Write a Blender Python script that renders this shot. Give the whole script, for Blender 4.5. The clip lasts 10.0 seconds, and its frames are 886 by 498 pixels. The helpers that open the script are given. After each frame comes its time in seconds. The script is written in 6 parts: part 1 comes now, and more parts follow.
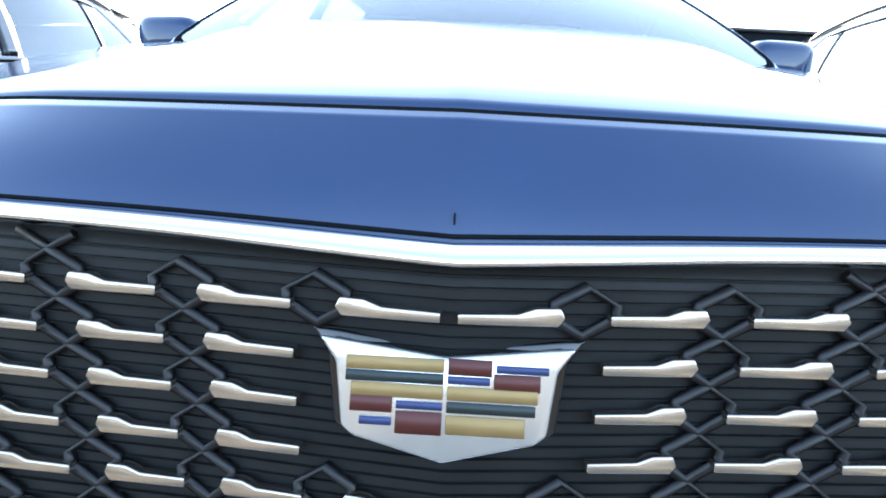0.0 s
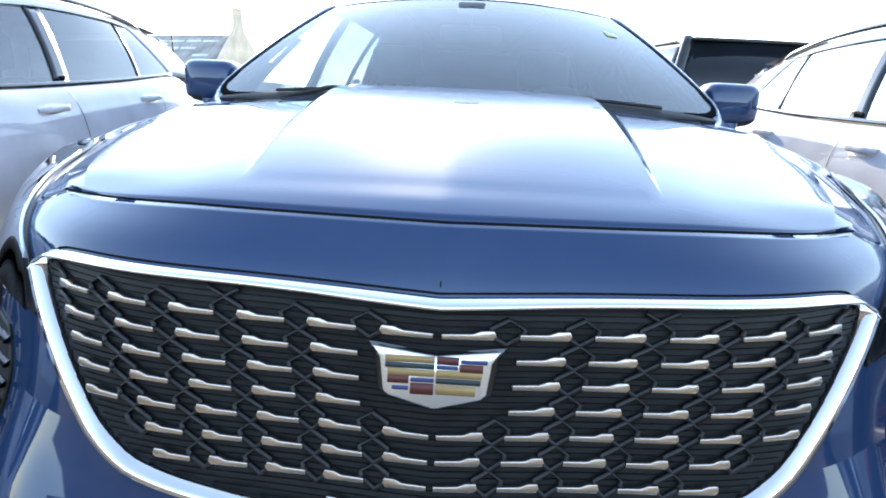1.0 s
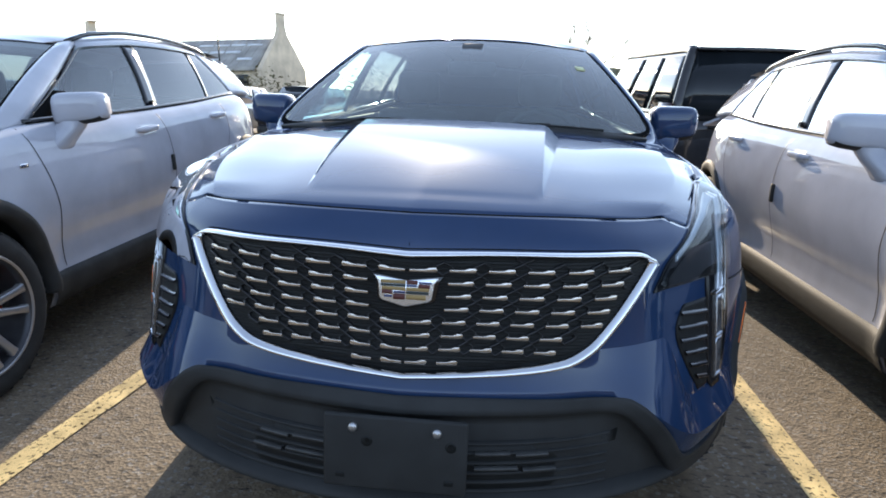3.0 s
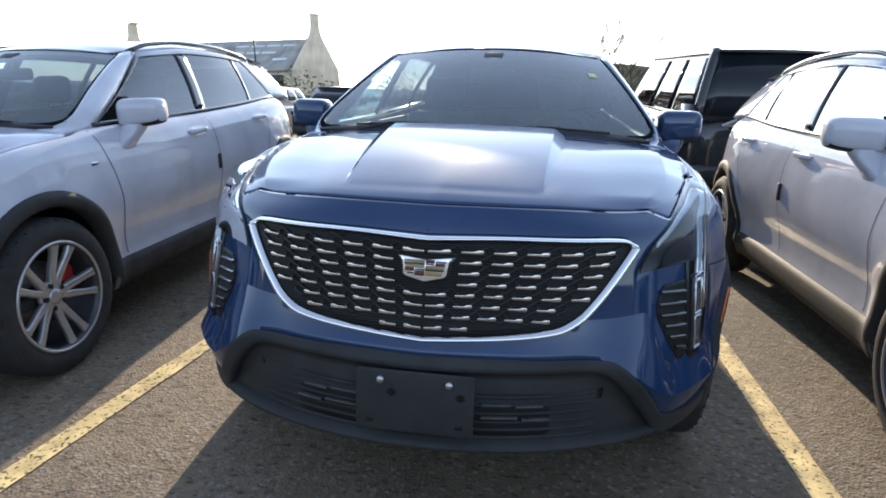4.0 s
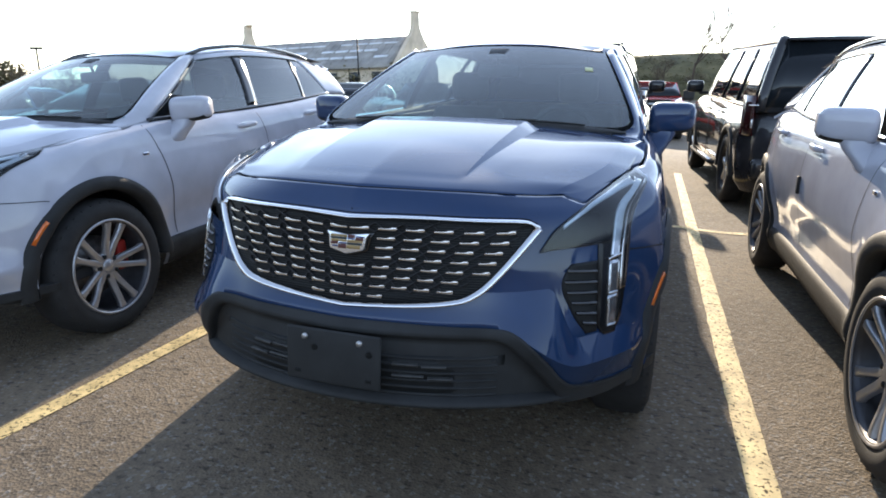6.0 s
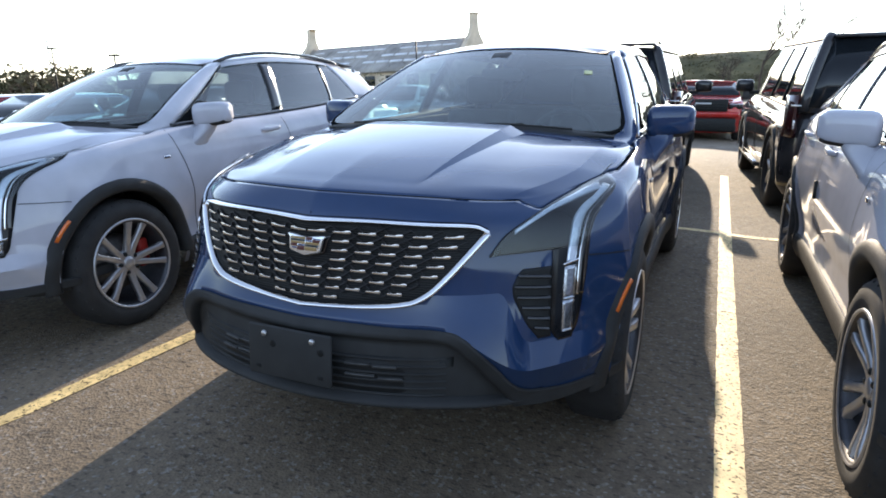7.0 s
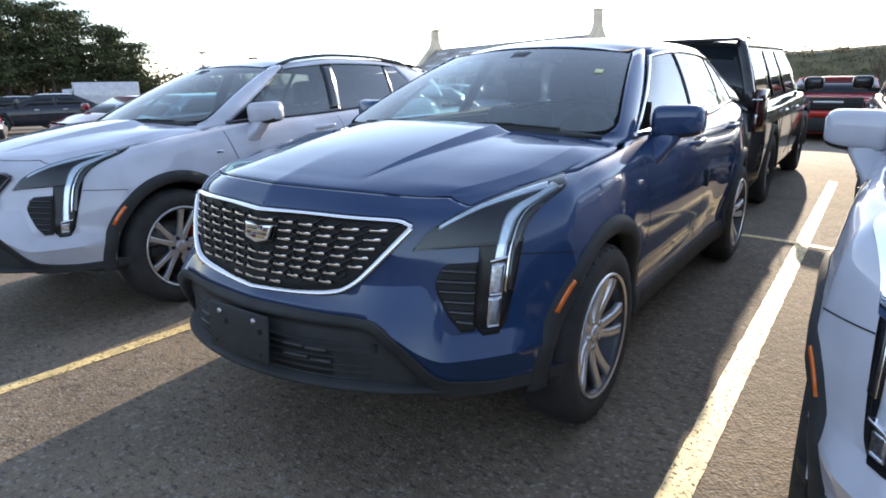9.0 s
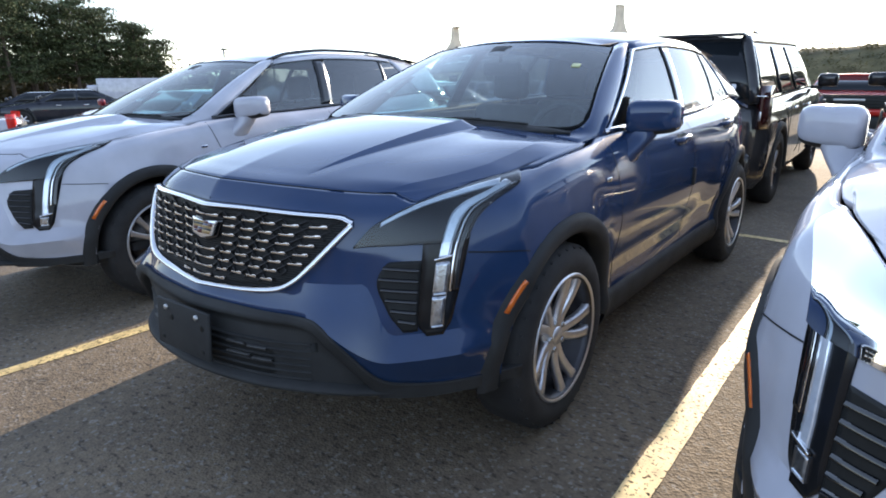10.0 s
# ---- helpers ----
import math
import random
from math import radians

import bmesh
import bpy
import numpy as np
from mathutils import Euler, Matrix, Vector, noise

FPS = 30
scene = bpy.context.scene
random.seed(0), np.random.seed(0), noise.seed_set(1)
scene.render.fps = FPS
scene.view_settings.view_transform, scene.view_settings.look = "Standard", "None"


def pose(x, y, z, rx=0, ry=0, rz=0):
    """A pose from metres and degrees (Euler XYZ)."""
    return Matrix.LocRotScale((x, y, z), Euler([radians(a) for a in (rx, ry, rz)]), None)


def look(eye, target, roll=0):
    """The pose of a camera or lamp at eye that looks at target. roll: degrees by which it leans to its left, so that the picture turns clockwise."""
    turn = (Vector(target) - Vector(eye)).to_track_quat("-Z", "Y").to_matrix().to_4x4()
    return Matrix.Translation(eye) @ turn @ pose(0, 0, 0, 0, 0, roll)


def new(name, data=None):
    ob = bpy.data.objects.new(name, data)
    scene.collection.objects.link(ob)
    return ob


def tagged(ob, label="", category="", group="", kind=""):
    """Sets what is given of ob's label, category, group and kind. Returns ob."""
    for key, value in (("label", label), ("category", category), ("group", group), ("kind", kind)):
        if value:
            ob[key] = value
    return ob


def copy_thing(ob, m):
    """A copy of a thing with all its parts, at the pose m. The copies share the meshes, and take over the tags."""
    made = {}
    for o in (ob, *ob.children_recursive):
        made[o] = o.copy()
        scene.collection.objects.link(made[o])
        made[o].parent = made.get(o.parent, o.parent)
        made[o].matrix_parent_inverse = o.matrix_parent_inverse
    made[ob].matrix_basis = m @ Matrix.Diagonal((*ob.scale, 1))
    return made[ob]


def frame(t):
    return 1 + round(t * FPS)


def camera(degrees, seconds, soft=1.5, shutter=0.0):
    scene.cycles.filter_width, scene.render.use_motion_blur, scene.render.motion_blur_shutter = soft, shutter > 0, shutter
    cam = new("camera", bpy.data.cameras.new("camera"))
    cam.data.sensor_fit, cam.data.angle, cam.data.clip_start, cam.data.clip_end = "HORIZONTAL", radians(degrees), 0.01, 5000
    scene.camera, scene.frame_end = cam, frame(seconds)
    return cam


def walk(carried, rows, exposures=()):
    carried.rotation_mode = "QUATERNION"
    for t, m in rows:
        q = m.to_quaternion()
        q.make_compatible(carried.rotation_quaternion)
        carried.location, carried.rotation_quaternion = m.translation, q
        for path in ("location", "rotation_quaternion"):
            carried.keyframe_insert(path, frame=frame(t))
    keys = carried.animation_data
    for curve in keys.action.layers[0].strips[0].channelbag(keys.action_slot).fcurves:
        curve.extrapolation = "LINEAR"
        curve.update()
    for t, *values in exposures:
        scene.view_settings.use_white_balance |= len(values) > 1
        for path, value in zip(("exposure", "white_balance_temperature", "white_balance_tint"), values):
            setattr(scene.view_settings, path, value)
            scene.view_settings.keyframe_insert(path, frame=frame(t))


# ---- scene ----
cam = camera(71.5, 10.0, 1.8)
PATH = [
    (0, (0.005, -0.293, 1.024), (-0.055, 1.65, 0.555), 2.6),
    (0.5, (0.018, -0.428, 1.102), (-0.028, 1.508, 0.602), 3.0),
    (1, (0.025, -0.602, 1.168), (-0.046, 1.334, 0.672), 2.7),
    (1.5, (0.029, -0.803, 1.192), (-0.042, 1.134, 0.697), 2.5),
    (2, (0.081, -0.952, 1.222), (0.006, 0.984, 0.723), 2.4),
    (2.5, (0.163, -1.087, 1.26), (0.03, 0.843, 0.756), 2.0),
    (4, (0.28, -1.503, 1.327), (-0.013, 0.408, 0.814), 1.6),
    (4.5, (0.385, -1.589, 1.336), (0.026, 0.309, 0.818), 1.3),
    (5, (0.533, -1.659, 1.352), (0.069, 0.215, 0.83), 0.8),
    (5.5, (0.682, -1.647, 1.341), (0.136, 0.203, 0.812), 0.6),
    (6.8, (1.087, -1.522, 1.358), (0.363, 0.264, 0.823), 0.3),
    (7, (1.15, -1.517, 1.363), (0.374, 0.248, 0.83), 0.0),
    (7.5, (1.291, -1.458, 1.355), (0.419, 0.26, 0.819), -0.2),
    (8, (1.427, -1.375, 1.362), (0.472, 0.297, 0.822), -0.4),
    (8.5, (1.564, -1.337, 1.36), (0.545, 0.298, 0.824), -0.3),
    (9, (1.708, -1.3, 1.367), (0.602, 0.279, 0.832), -0.5),
    (9.5, (1.802, -1.226, 1.359), (0.671, 0.333, 0.819), -0.4),
    (10, (1.87, -1.114, 1.352), (0.714, 0.425, 0.809), -0.4),
]
walk(cam, [(t, look(eye, target, roll)) for t, eye, target, roll in PATH], exposures=((0, 2.98, 6450, 6), (1, 2.42, 6550, 8), (2.5, 1.60, 6700, 11), (5, 1.57, 6720, 11), (10, 1.70, 6740, 13)))

# ---- world, sun ----
SUN_EL, SUN_AZ = 15.5, -6.6                 # degrees; the sun stands beyond the car, a little to its right-hand side
world = bpy.data.worlds.new("sky")
scene.world = world
world.use_nodes = True
wn = world.node_tree.nodes
sky = wn.new("ShaderNodeTexSky")
sky.sky_type, sky.sun_disc = "NISHITA", False
sky.sun_elevation, sky.sun_rotation = radians(SUN_EL), radians(SUN_AZ)
sky.air_density, sky.dust_density, sky.ozone_density = 1.0, 0.12, 0.8
wn["Background"].inputs[1].default_value = 0.15
pale = wn.new("ShaderNodeHueSaturation")              # thin haze makes the sky paler
pale.inputs["Saturation"].default_value = 0.66
cool = wn.new("ShaderNodeMix")
cool.data_type, cool.blend_type = "RGBA", "MULTIPLY"
cool.inputs[0].default_value, cool.inputs[7].default_value = 1.0, (0.90, 1.0, 1.15, 1)
cool.clamp_factor = False
world.node_tree.links.new(sky.outputs[0], pale.inputs["Color"])
world.node_tree.links.new(pale.outputs[0], cool.inputs[6])
world.node_tree.links.new(cool.outputs[2], wn["Background"].inputs[0])
sun = new("sun", bpy.data.lights.new("sun", "SUN"))
sun.data.energy, sun.data.angle, sun.data.color = 3.0, radians(0.6), (1.0, 0.85, 0.65)
to_sun = Vector((math.sin(radians(SUN_AZ)) * math.cos(radians(SUN_EL)), math.cos(radians(SUN_AZ)) * math.cos(radians(SUN_EL)), math.sin(radians(SUN_EL))))
sun.matrix_world = look(to_sun * 50, (0, 0, 0))


# ---- materials ----
def material(name, color, rough=0.5, metal=0.0, vary=0.12, scale=6.0, bump=0.0, bump_scale=120.0, coat=0.0, spec=0.5, second=None):
    """A surface with two scales of variation: broad patches and fine grain."""
    m = bpy.data.materials.new(name)
    m.use_nodes = True
    nt = m.node_tree
    n, l = nt.nodes, nt.links
    b = n["Principled BSDF"]
    b.inputs["Roughness"].default_value, b.inputs["Metallic"].default_value = rough, metal
    b.inputs["Coat Weight"].default_value, b.inputs["Coat Roughness"].default_value = coat, 0.03
    b.inputs["Specular IOR Level"].default_value = spec
    co = n.new("ShaderNodeTexCoord")
    big, fine = n.new("ShaderNodeTexNoise"), n.new("ShaderNodeTexNoise")
    big.inputs["Scale"].default_value, fine.inputs["Scale"].default_value = scale, bump_scale
    big.inputs["Detail"].default_value = 5
    l.new(co.outputs["Object"], big.inputs["Vector"])
    l.new(co.outputs["Object"], fine.inputs["Vector"])
    mix = n.new("ShaderNodeMix")
    mix.data_type = "RGBA"
    dark = second or tuple(c * (1 - 2 * vary) for c in color)
    light = tuple(min(1.0, c * (1 + vary)) for c in color)
    mix.inputs[6].default_value, mix.inputs[7].default_value = (*dark, 1), (*light, 1)
    ramp = n.new("ShaderNodeMapRange")
    ramp.inputs[1].default_value, ramp.inputs[2].default_value = 0.3, 0.7
    l.new(big.outputs[0], ramp.inputs[0])
    l.new(ramp.outputs[0], mix.inputs[0])
    l.new(mix.outputs[2], b.inputs["Base Color"])
    rr = n.new("ShaderNodeMapRange")
    rr.inputs[3].default_value, rr.inputs[4].default_value = max(0.01, rough * 0.85), min(1, rough * 1.15)
    l.new(fine.outputs[0], rr.inputs[0])
    l.new(rr.outputs[0], b.inputs["Roughness"])
    if bump:
        bp = n.new("ShaderNodeBump")
        bp.inputs["Strength"].default_value, bp.inputs["Distance"].default_value = 0.6, bump
        l.new(fine.outputs[0], bp.inputs["Height"])
        l.new(bp.outputs[0], b.inputs["Normal"])
    return m


def glass(name, tint, gloss=0.02, boost=1.0, dust_haze=0.0):
    """Thin glass: what lies behind, tinted, under a mirror that grows at grazing angles."""
    m = bpy.data.materials.new(name)
    m.use_nodes = True
    n, l = m.node_tree.nodes, m.node_tree.links
    n.remove(n["Principled BSDF"])
    tr, gl, mx, fr = n.new("ShaderNodeBsdfTransparent"), n.new("ShaderNodeBsdfGlossy"), n.new("ShaderNodeMixShader"), n.new("ShaderNodeFresnel")
    tr.inputs[0].default_value = (*tint, 1)
    gl.inputs["Roughness"].default_value = gloss
    fr.inputs[0].default_value = 1.5 + 0.25 * (boost - 1)
    if dust_haze:                                              # thin dusty film that scatters light; also stands in for hazy reflected glare
        df, tl, ad, md = n.new("ShaderNodeBsdfDiffuse"), n.new("ShaderNodeBsdfTranslucent"), n.new("ShaderNodeMixShader"), n.new("ShaderNodeMixShader")
        df.inputs[0].default_value = tl.inputs[0].default_value = (0.76, 0.87, 0.88, 1)
        spots = n.new("ShaderNodeTexNoise")
        spots.inputs["Scale"].default_value, spots.inputs["Detail"].default_value = 5, 6
        amount = n.new("ShaderNodeMapRange")
        amount.inputs[1].default_value, amount.inputs[2].default_value, amount.inputs[3].default_value, amount.inputs[4].default_value = 0.3, 0.7, dust_haze * 0.88, dust_haze * 1.12
        l.new(spots.outputs[0], amount.inputs[0])
        l.new(df.outputs[0], ad.inputs[1])
        l.new(tl.outputs[0], ad.inputs[2])
        l.new(amount.outputs[0], md.inputs[0])
        l.new(tr.outputs[0], md.inputs[1])
        l.new(ad.outputs[0], md.inputs[2])
        tr = md
    l.new(fr.outputs[0], mx.inputs[0])
    l.new(tr.outputs[0], mx.inputs[1])
    l.new(gl.outputs[0], mx.inputs[2])
    l.new(mx.outputs[0], n["Material Output"].inputs[0])
    return m


def paint(name, color, metal, rough, dusty=1.0):
    """Car paint: metallic flake under clear lacquer, with a thin dusty film."""
    m = material(name, color, rough, metal, 0.08, 3.5, 0.0, 900.0, 1.0, 0.0)
    n, l = m.node_tree.nodes, m.node_tree.links
    b = n["Principled BSDF"]
    base = b.inputs["Base Color"].links[0].from_socket
    co, film, speck = n.new("ShaderNodeTexCoord"), n.new("ShaderNodeTexNoise"), n.new("ShaderNodeTexVoronoi")
    film.inputs["Scale"].default_value, film.inputs["Detail"].default_value = 4.0, 9
    speck.inputs["Scale"].default_value = 160
    l.new(co.outputs["Object"], film.inputs["Vector"])
    l.new(co.outputs["Object"], speck.inputs["Vector"])
    soft, dot, total = n.new("ShaderNodeMapRange"), n.new("ShaderNodeMapRange"), n.new("ShaderNodeMath")
    soft.inputs[1].default_value, soft.inputs[2].default_value, soft.inputs[4].default_value = 0.38, 0.75, 0.09 * dusty
    dot.inputs[1].default_value, dot.inputs[2].default_value, dot.inputs[3].default_value, dot.inputs[4].default_value = 0.05, 0.13, 0.10 * dusty, 0.0
    l.new(film.outputs[0], soft.inputs[0])
    l.new(speck.outputs["Distance"], dot.inputs[0])
    total.operation = "ADD"
    l.new(soft.outputs[0], total.inputs[0])
    l.new(dot.outputs[0], total.inputs[1])
    dust_haze = n.new("ShaderNodeMix")
    dust_haze.data_type = "RGBA"
    dust_haze.inputs[7].default_value = (0.30, 0.28, 0.25, 1)
    l.new(total.outputs[0], dust_haze.inputs[0])
    l.new(base, dust_haze.inputs[6])
    l.new(dust_haze.outputs[2], b.inputs["Base Color"])
    haze = n.new("ShaderNodeMapRange")                    # the lacquer is a little duller where the film is thicker
    haze.inputs[1].default_value, haze.inputs[2].default_value, haze.inputs[3].default_value, haze.inputs[4].default_value = 0.35, 0.75, 0.02, 0.10
    l.new(film.outputs[0], haze.inputs[0])
    l.new(haze.outputs[0], b.inputs["Coat Roughness"])
    return m


M_BLUE = paint("blue_paint", (0.015, 0.042, 0.110), 0.38, 0.58, 0.30)
M_WHITE = paint("white_paint", (0.470, 0.480, 0.535), 0.0, 0.35, 0.5)
M_BLACKPAINT = paint("black_paint", (0.020, 0.020, 0.023), 0.2, 0.5)
M_RED = paint("red_paint", (0.42, 0.020, 0.015), 0.2, 0.35)
M_MAROON = paint("maroon_paint", (0.17, 0.012, 0.024), 0.3, 0.45, 0.25)
M_NAVY = paint("dark_paint", (0.015, 0.018, 0.028), 0.3, 0.45, 0.4)
M_SILVER = paint("silver_paint", (0.45, 0.46, 0.48), 0.6, 0.35)
M_PLASTIC = material("black_plastic", (0.030, 0.031, 0.031), 0.68, 0, 0.15, 9, 0.0006, 700, spec=0.3)
M_GLOSSBLACK = material("gloss_black", (0.008, 0.008, 0.009), 0.12, 0, 0.1, 9, coat=0.5)
M_CERAMIC = material("black_glass_border", (0.010, 0.011, 0.012), 0.75, 0, 0.1, 20, spec=0.0)
M_BADGE = material("badge_silver", (0.84, 0.84, 0.83), 0.24, 0.85, 0.03, 40)
M_LATTICE = material("lattice_black", (0.007, 0.007, 0.008), 0.42, 0, 0.15, 30)
M_GRILLE = material("grille_black", (0.013, 0.014, 0.014), 0.5, 0, 0.15, 20, spec=0.25)
M_CHROME = material("chrome", (0.82, 0.82, 0.83), 0.07, 1.0, 0.03, 14)
M_SATIN = material("satin_chrome", (0.70, 0.645, 0.585), 0.25, 1.0, 0.05, 30, 0, 3000)
M_SLAT_GLINT = material("slat_glint_grey", (0.05, 0.05, 0.048), 0.5, 0, 0.2, 30)
M_RUBBER = material("tyre_rubber", (0.023, 0.023, 0.023), 0.8, 0, 0.2, 12, 0.0008, 260)
M_ALLOY = material("silver_alloy", (0.72, 0.72, 0.74), 0.36, 0.9, 0.05, 18)
M_SPORTALLOY = material("grey_alloy", (0.45, 0.45, 0.46), 0.36, 0.7, 0.05, 18)
M_DARKALLOY = material("dark_alloy", (0.06, 0.06, 0.065), 0.4, 0.6, 0.1, 18)
M_BRAKE = material("brake_disc", (0.24, 0.23, 0.22), 0.45, 0.8, 0.2, 25)
M_CALIPER = material("red_caliper", (0.42, 0.03, 0.02), 0.4)
M_SHIELD = glass("windshield_glass", (0.54, 0.74, 0.75), dust_haze=0.11, boost=1.5)
M_SIDEGLASS = glass("door_glass", (0.46, 0.62, 0.62), dust_haze=0.04, boost=3.0)
M_TINT = glass("privacy_glass", (0.15, 0.16, 0.19), dust_haze=0.06, boost=3.0)
M_LENS = glass("lamp_lens", (0.78, 0.83, 0.84), boost=0.9)
M_LAMPBLACK = material("lamp_bezel", (0.010, 0.011, 0.013), 0.16, 0, 0.1, 12, spec=0.3)
M_DRL = material("light_guide", (0.74, 0.80, 0.88), 0.16, 0.45, 0.06, 60, coat=0.8)
M_REFLECTOR = material("lamp_reflector", (0.50, 0.52, 0.55), 0.18, 0.9, 0.25, 90, coat=0.5)
M_AMBER = material("amber_lens", (0.75, 0.16, 0.02), 0.2, 0, 0.1, 30, coat=0.5)
M_TAIL = material("tail_lens", (0.035, 0.006, 0.006), 0.12, 0, 0.1, 30, coat=0.6)
M_CLOTH = material("interior_trim", (0.055, 0.056, 0.058), 0.7, 0, 0.15, 10, 0.0006, 300)
M_DASH = material("dashboard_vinyl", (0.020, 0.020, 0.021), 0.55, 0, 0.15, 10, 0.0005, 400)
M_STICKER = material("yellow_sticker", (0.58, 0.60, 0.32), 0.6)
M_PAPER = material("white_paper", (0.75, 0.76, 0.78), 0.7)
M_GOLD = material("emblem_gold", (0.31, 0.21, 0.085), 0.45, 0.5, 0.05, 60)
M_CREST_RED = material("emblem_red", (0.085, 0.020, 0.016), 0.35, 0.3, 0.05, 60)
M_CREST_BLUE = material("emblem_blue", (0.03, 0.045, 0.13), 0.35, 0.3, 0.05, 60)
M_CREST_BLACK = material("emblem_black", (0.02, 0.03, 0.03), 0.35, 0.3, 0.05, 60)
M_STEEL = material("zinc_bolt", (0.55, 0.55, 0.55), 0.35, 0.9)
M_MIRROR = material("mirror_glass", (0.85, 0.86, 0.88), 0.02, 1.0, 0.0)


# ---- mesh helpers ----
def part(name, data, mat, parent, label="", m=None):
    """Links a bmesh (or a mesh made before) as one mesh object under a thing or a part."""
    if isinstance(data, bmesh.types.BMesh):
        me = bpy.data.meshes.new(name)
        data.normal_update()
        data.to_mesh(me)
        data.free()
        me.materials.append(mat)
    else:
        me = data
    ob = new(name, me)
    if parent is not None:
        ob.parent = parent
    if m is not None:
        ob.matrix_basis = m
    if label:
        ob["label"] = label
    return ob


def thing(name, label, category, m=None, group="", kind=""):
    ob = new(name)
    ob.empty_display_size = 0.1
    if m is not None:
        ob.matrix_basis = m
    return tagged(ob, label, category, group, kind)


def sheet(P, close_u=False, bm=None, flat=False):
    """A quad sheet through rows of points; None leaves a hole."""
    bm = bm or bmesh.new()
    V = [[None if p is None else bm.verts.new(p) for p in row] for row in P]
    nu, nv = len(V), len(V[0])
    for i in range(nu if close_u else nu - 1):
        for j in range(nv - 1):
            q = [V[i][j], V[(i + 1) % nu][j], V[(i + 1) % nu][j + 1], V[i][j + 1]]
            q = [v for v in q if v is not None]
            if len(q) >= 3:
                f = bm.faces.new(q)
                f.smooth = not flat
    return bm


def normals(P, centre):
    A = np.array(P, dtype=float)
    du, dv = np.gradient(A, axis=0), np.gradient(A, axis=1)
    N = np.cross(du, dv)
    N /= np.linalg.norm(N, axis=2, keepdims=True) + 1e-9
    away = np.sum(N * (A - np.array(centre)), axis=2, keepdims=True)
    return A, N * np.where(away < 0, -1, 1)


CORE = (0, 2.2, 0.7)


def slab(P, rise, thick, bm=None, centre=CORE, rise2=None):
    """A sheet lifted off its base by rise along its normals, with thickness and closed edges."""
    A, N = normals(P, centre)
    F, G = A + N * rise, A + N * (rise - thick)
    bm = bm or bmesh.new()
    nu, nv = F.shape[:2]
    a = [[bm.verts.new(F[i, j]) for j in range(nv)] for i in range(nu)]
    b = [[bm.verts.new(G[i, j]) for j in range(nv)] for i in range(nu)]
    for i in range(nu - 1):
        for j in range(nv - 1):
            f = bm.faces.new((a[i][j], a[i + 1][j], a[i + 1][j + 1], a[i][j + 1]))
            f.smooth = True
            bm.faces.new((b[i][j + 1], b[i + 1][j + 1], b[i + 1][j], b[i][j]))
    rim = [(i, 0) for i in range(nu)] + [(nu - 1, j) for j in range(1, nv)] + [(i, nv - 1) for i in range(nu - 2, -1, -1)] + [(0, j) for j in range(nv - 2, 0, -1)]
    for k in range(len(rim)):
        (i, j), (p, q) = rim[k], rim[(k + 1) % len(rim)]
        bm.faces.new((a[i][j], b[i][j], b[p][q], a[p][q]))
    bmesh.ops.recalc_face_normals(bm, faces=bm.faces[:])
    return bm


def box(size, centre=(0, 0, 0), bevel=0.0, bm=None, seg=2, turn=None):
    b = bmesh.new()
    bmesh.ops.create_cube(b, size=1)
    for v in b.verts:
        v.co = Vector((v.co.x * size[0], v.co.y * size[1], v.co.z * size[2]))
    if bevel:
        bmesh.ops.bevel(b, geom=b.edges[:], offset=min(bevel, min(size) * 0.45), segments=seg, affect="EDGES", profile=0.5)
        for f in b.faces:
            f.smooth = True
    if turn is not None:
        bmesh.ops.transform(b, matrix=turn, verts=b.verts[:])
    bmesh.ops.translate(b, vec=centre, verts=b.verts[:])
    return merge(bm, b) if bm else b


def merge(bm, other):
    me = bpy.data.meshes.new("joined")
    other.to_mesh(me)
    other.free()
    bm.from_mesh(me)
    bpy.data.meshes.remove(me)
    return bm


def tube(path, r, seg=8, bm=None, close=False, caps=True):
    """A round bar along a path; r a number or one for each point."""
    bm = bm or bmesh.new()
    pts = [Vector(p) for p in path]
    rs = r if isinstance(r, (list, tuple)) else [r] * len(pts)
    rings, side = [], None
    for i, p in enumerate(pts):
        t = (pts[min(i + 1, len(pts) - 1)] - pts[max(i - 1, 0)]).normalized()
        if side is None:
            side = t.cross(Vector((0, 0, 1)))
            if side.length < 0.1:
                side = t.cross(Vector((1, 0, 0)))
        side = (side - t * side.dot(t)).normalized()
        up = side.cross(t)
        rings.append([bm.verts.new(p + (side * math.cos(a) + up * math.sin(a)) * rs[i]) for a in (2 * math.pi * k / seg for k in range(seg))])
    n = len(rings)
    for i in range(n if close else n - 1):
        for k in range(seg):
            f = bm.faces.new((rings[i][k], rings[i][(k + 1) % seg], rings[(i + 1) % n][(k + 1) % seg], rings[(i + 1) % n][k]))
            f.smooth = True
    if caps and not close:
        bm.faces.new(rings[0][::-1])
        bm.faces.new(rings[-1])
    return bm


def lathe(profile, seg=48, bm=None, axis="X"):
    """Turns a profile of (along, radius) round the x axis."""
    rows = []
    for k in range(seg):
        a = 2 * math.pi * k / seg
        rows.append([(x, r * math.cos(a), r * math.sin(a)) for x, r in profile])
    b = sheet(rows, close_u=True, bm=bm)
    return b


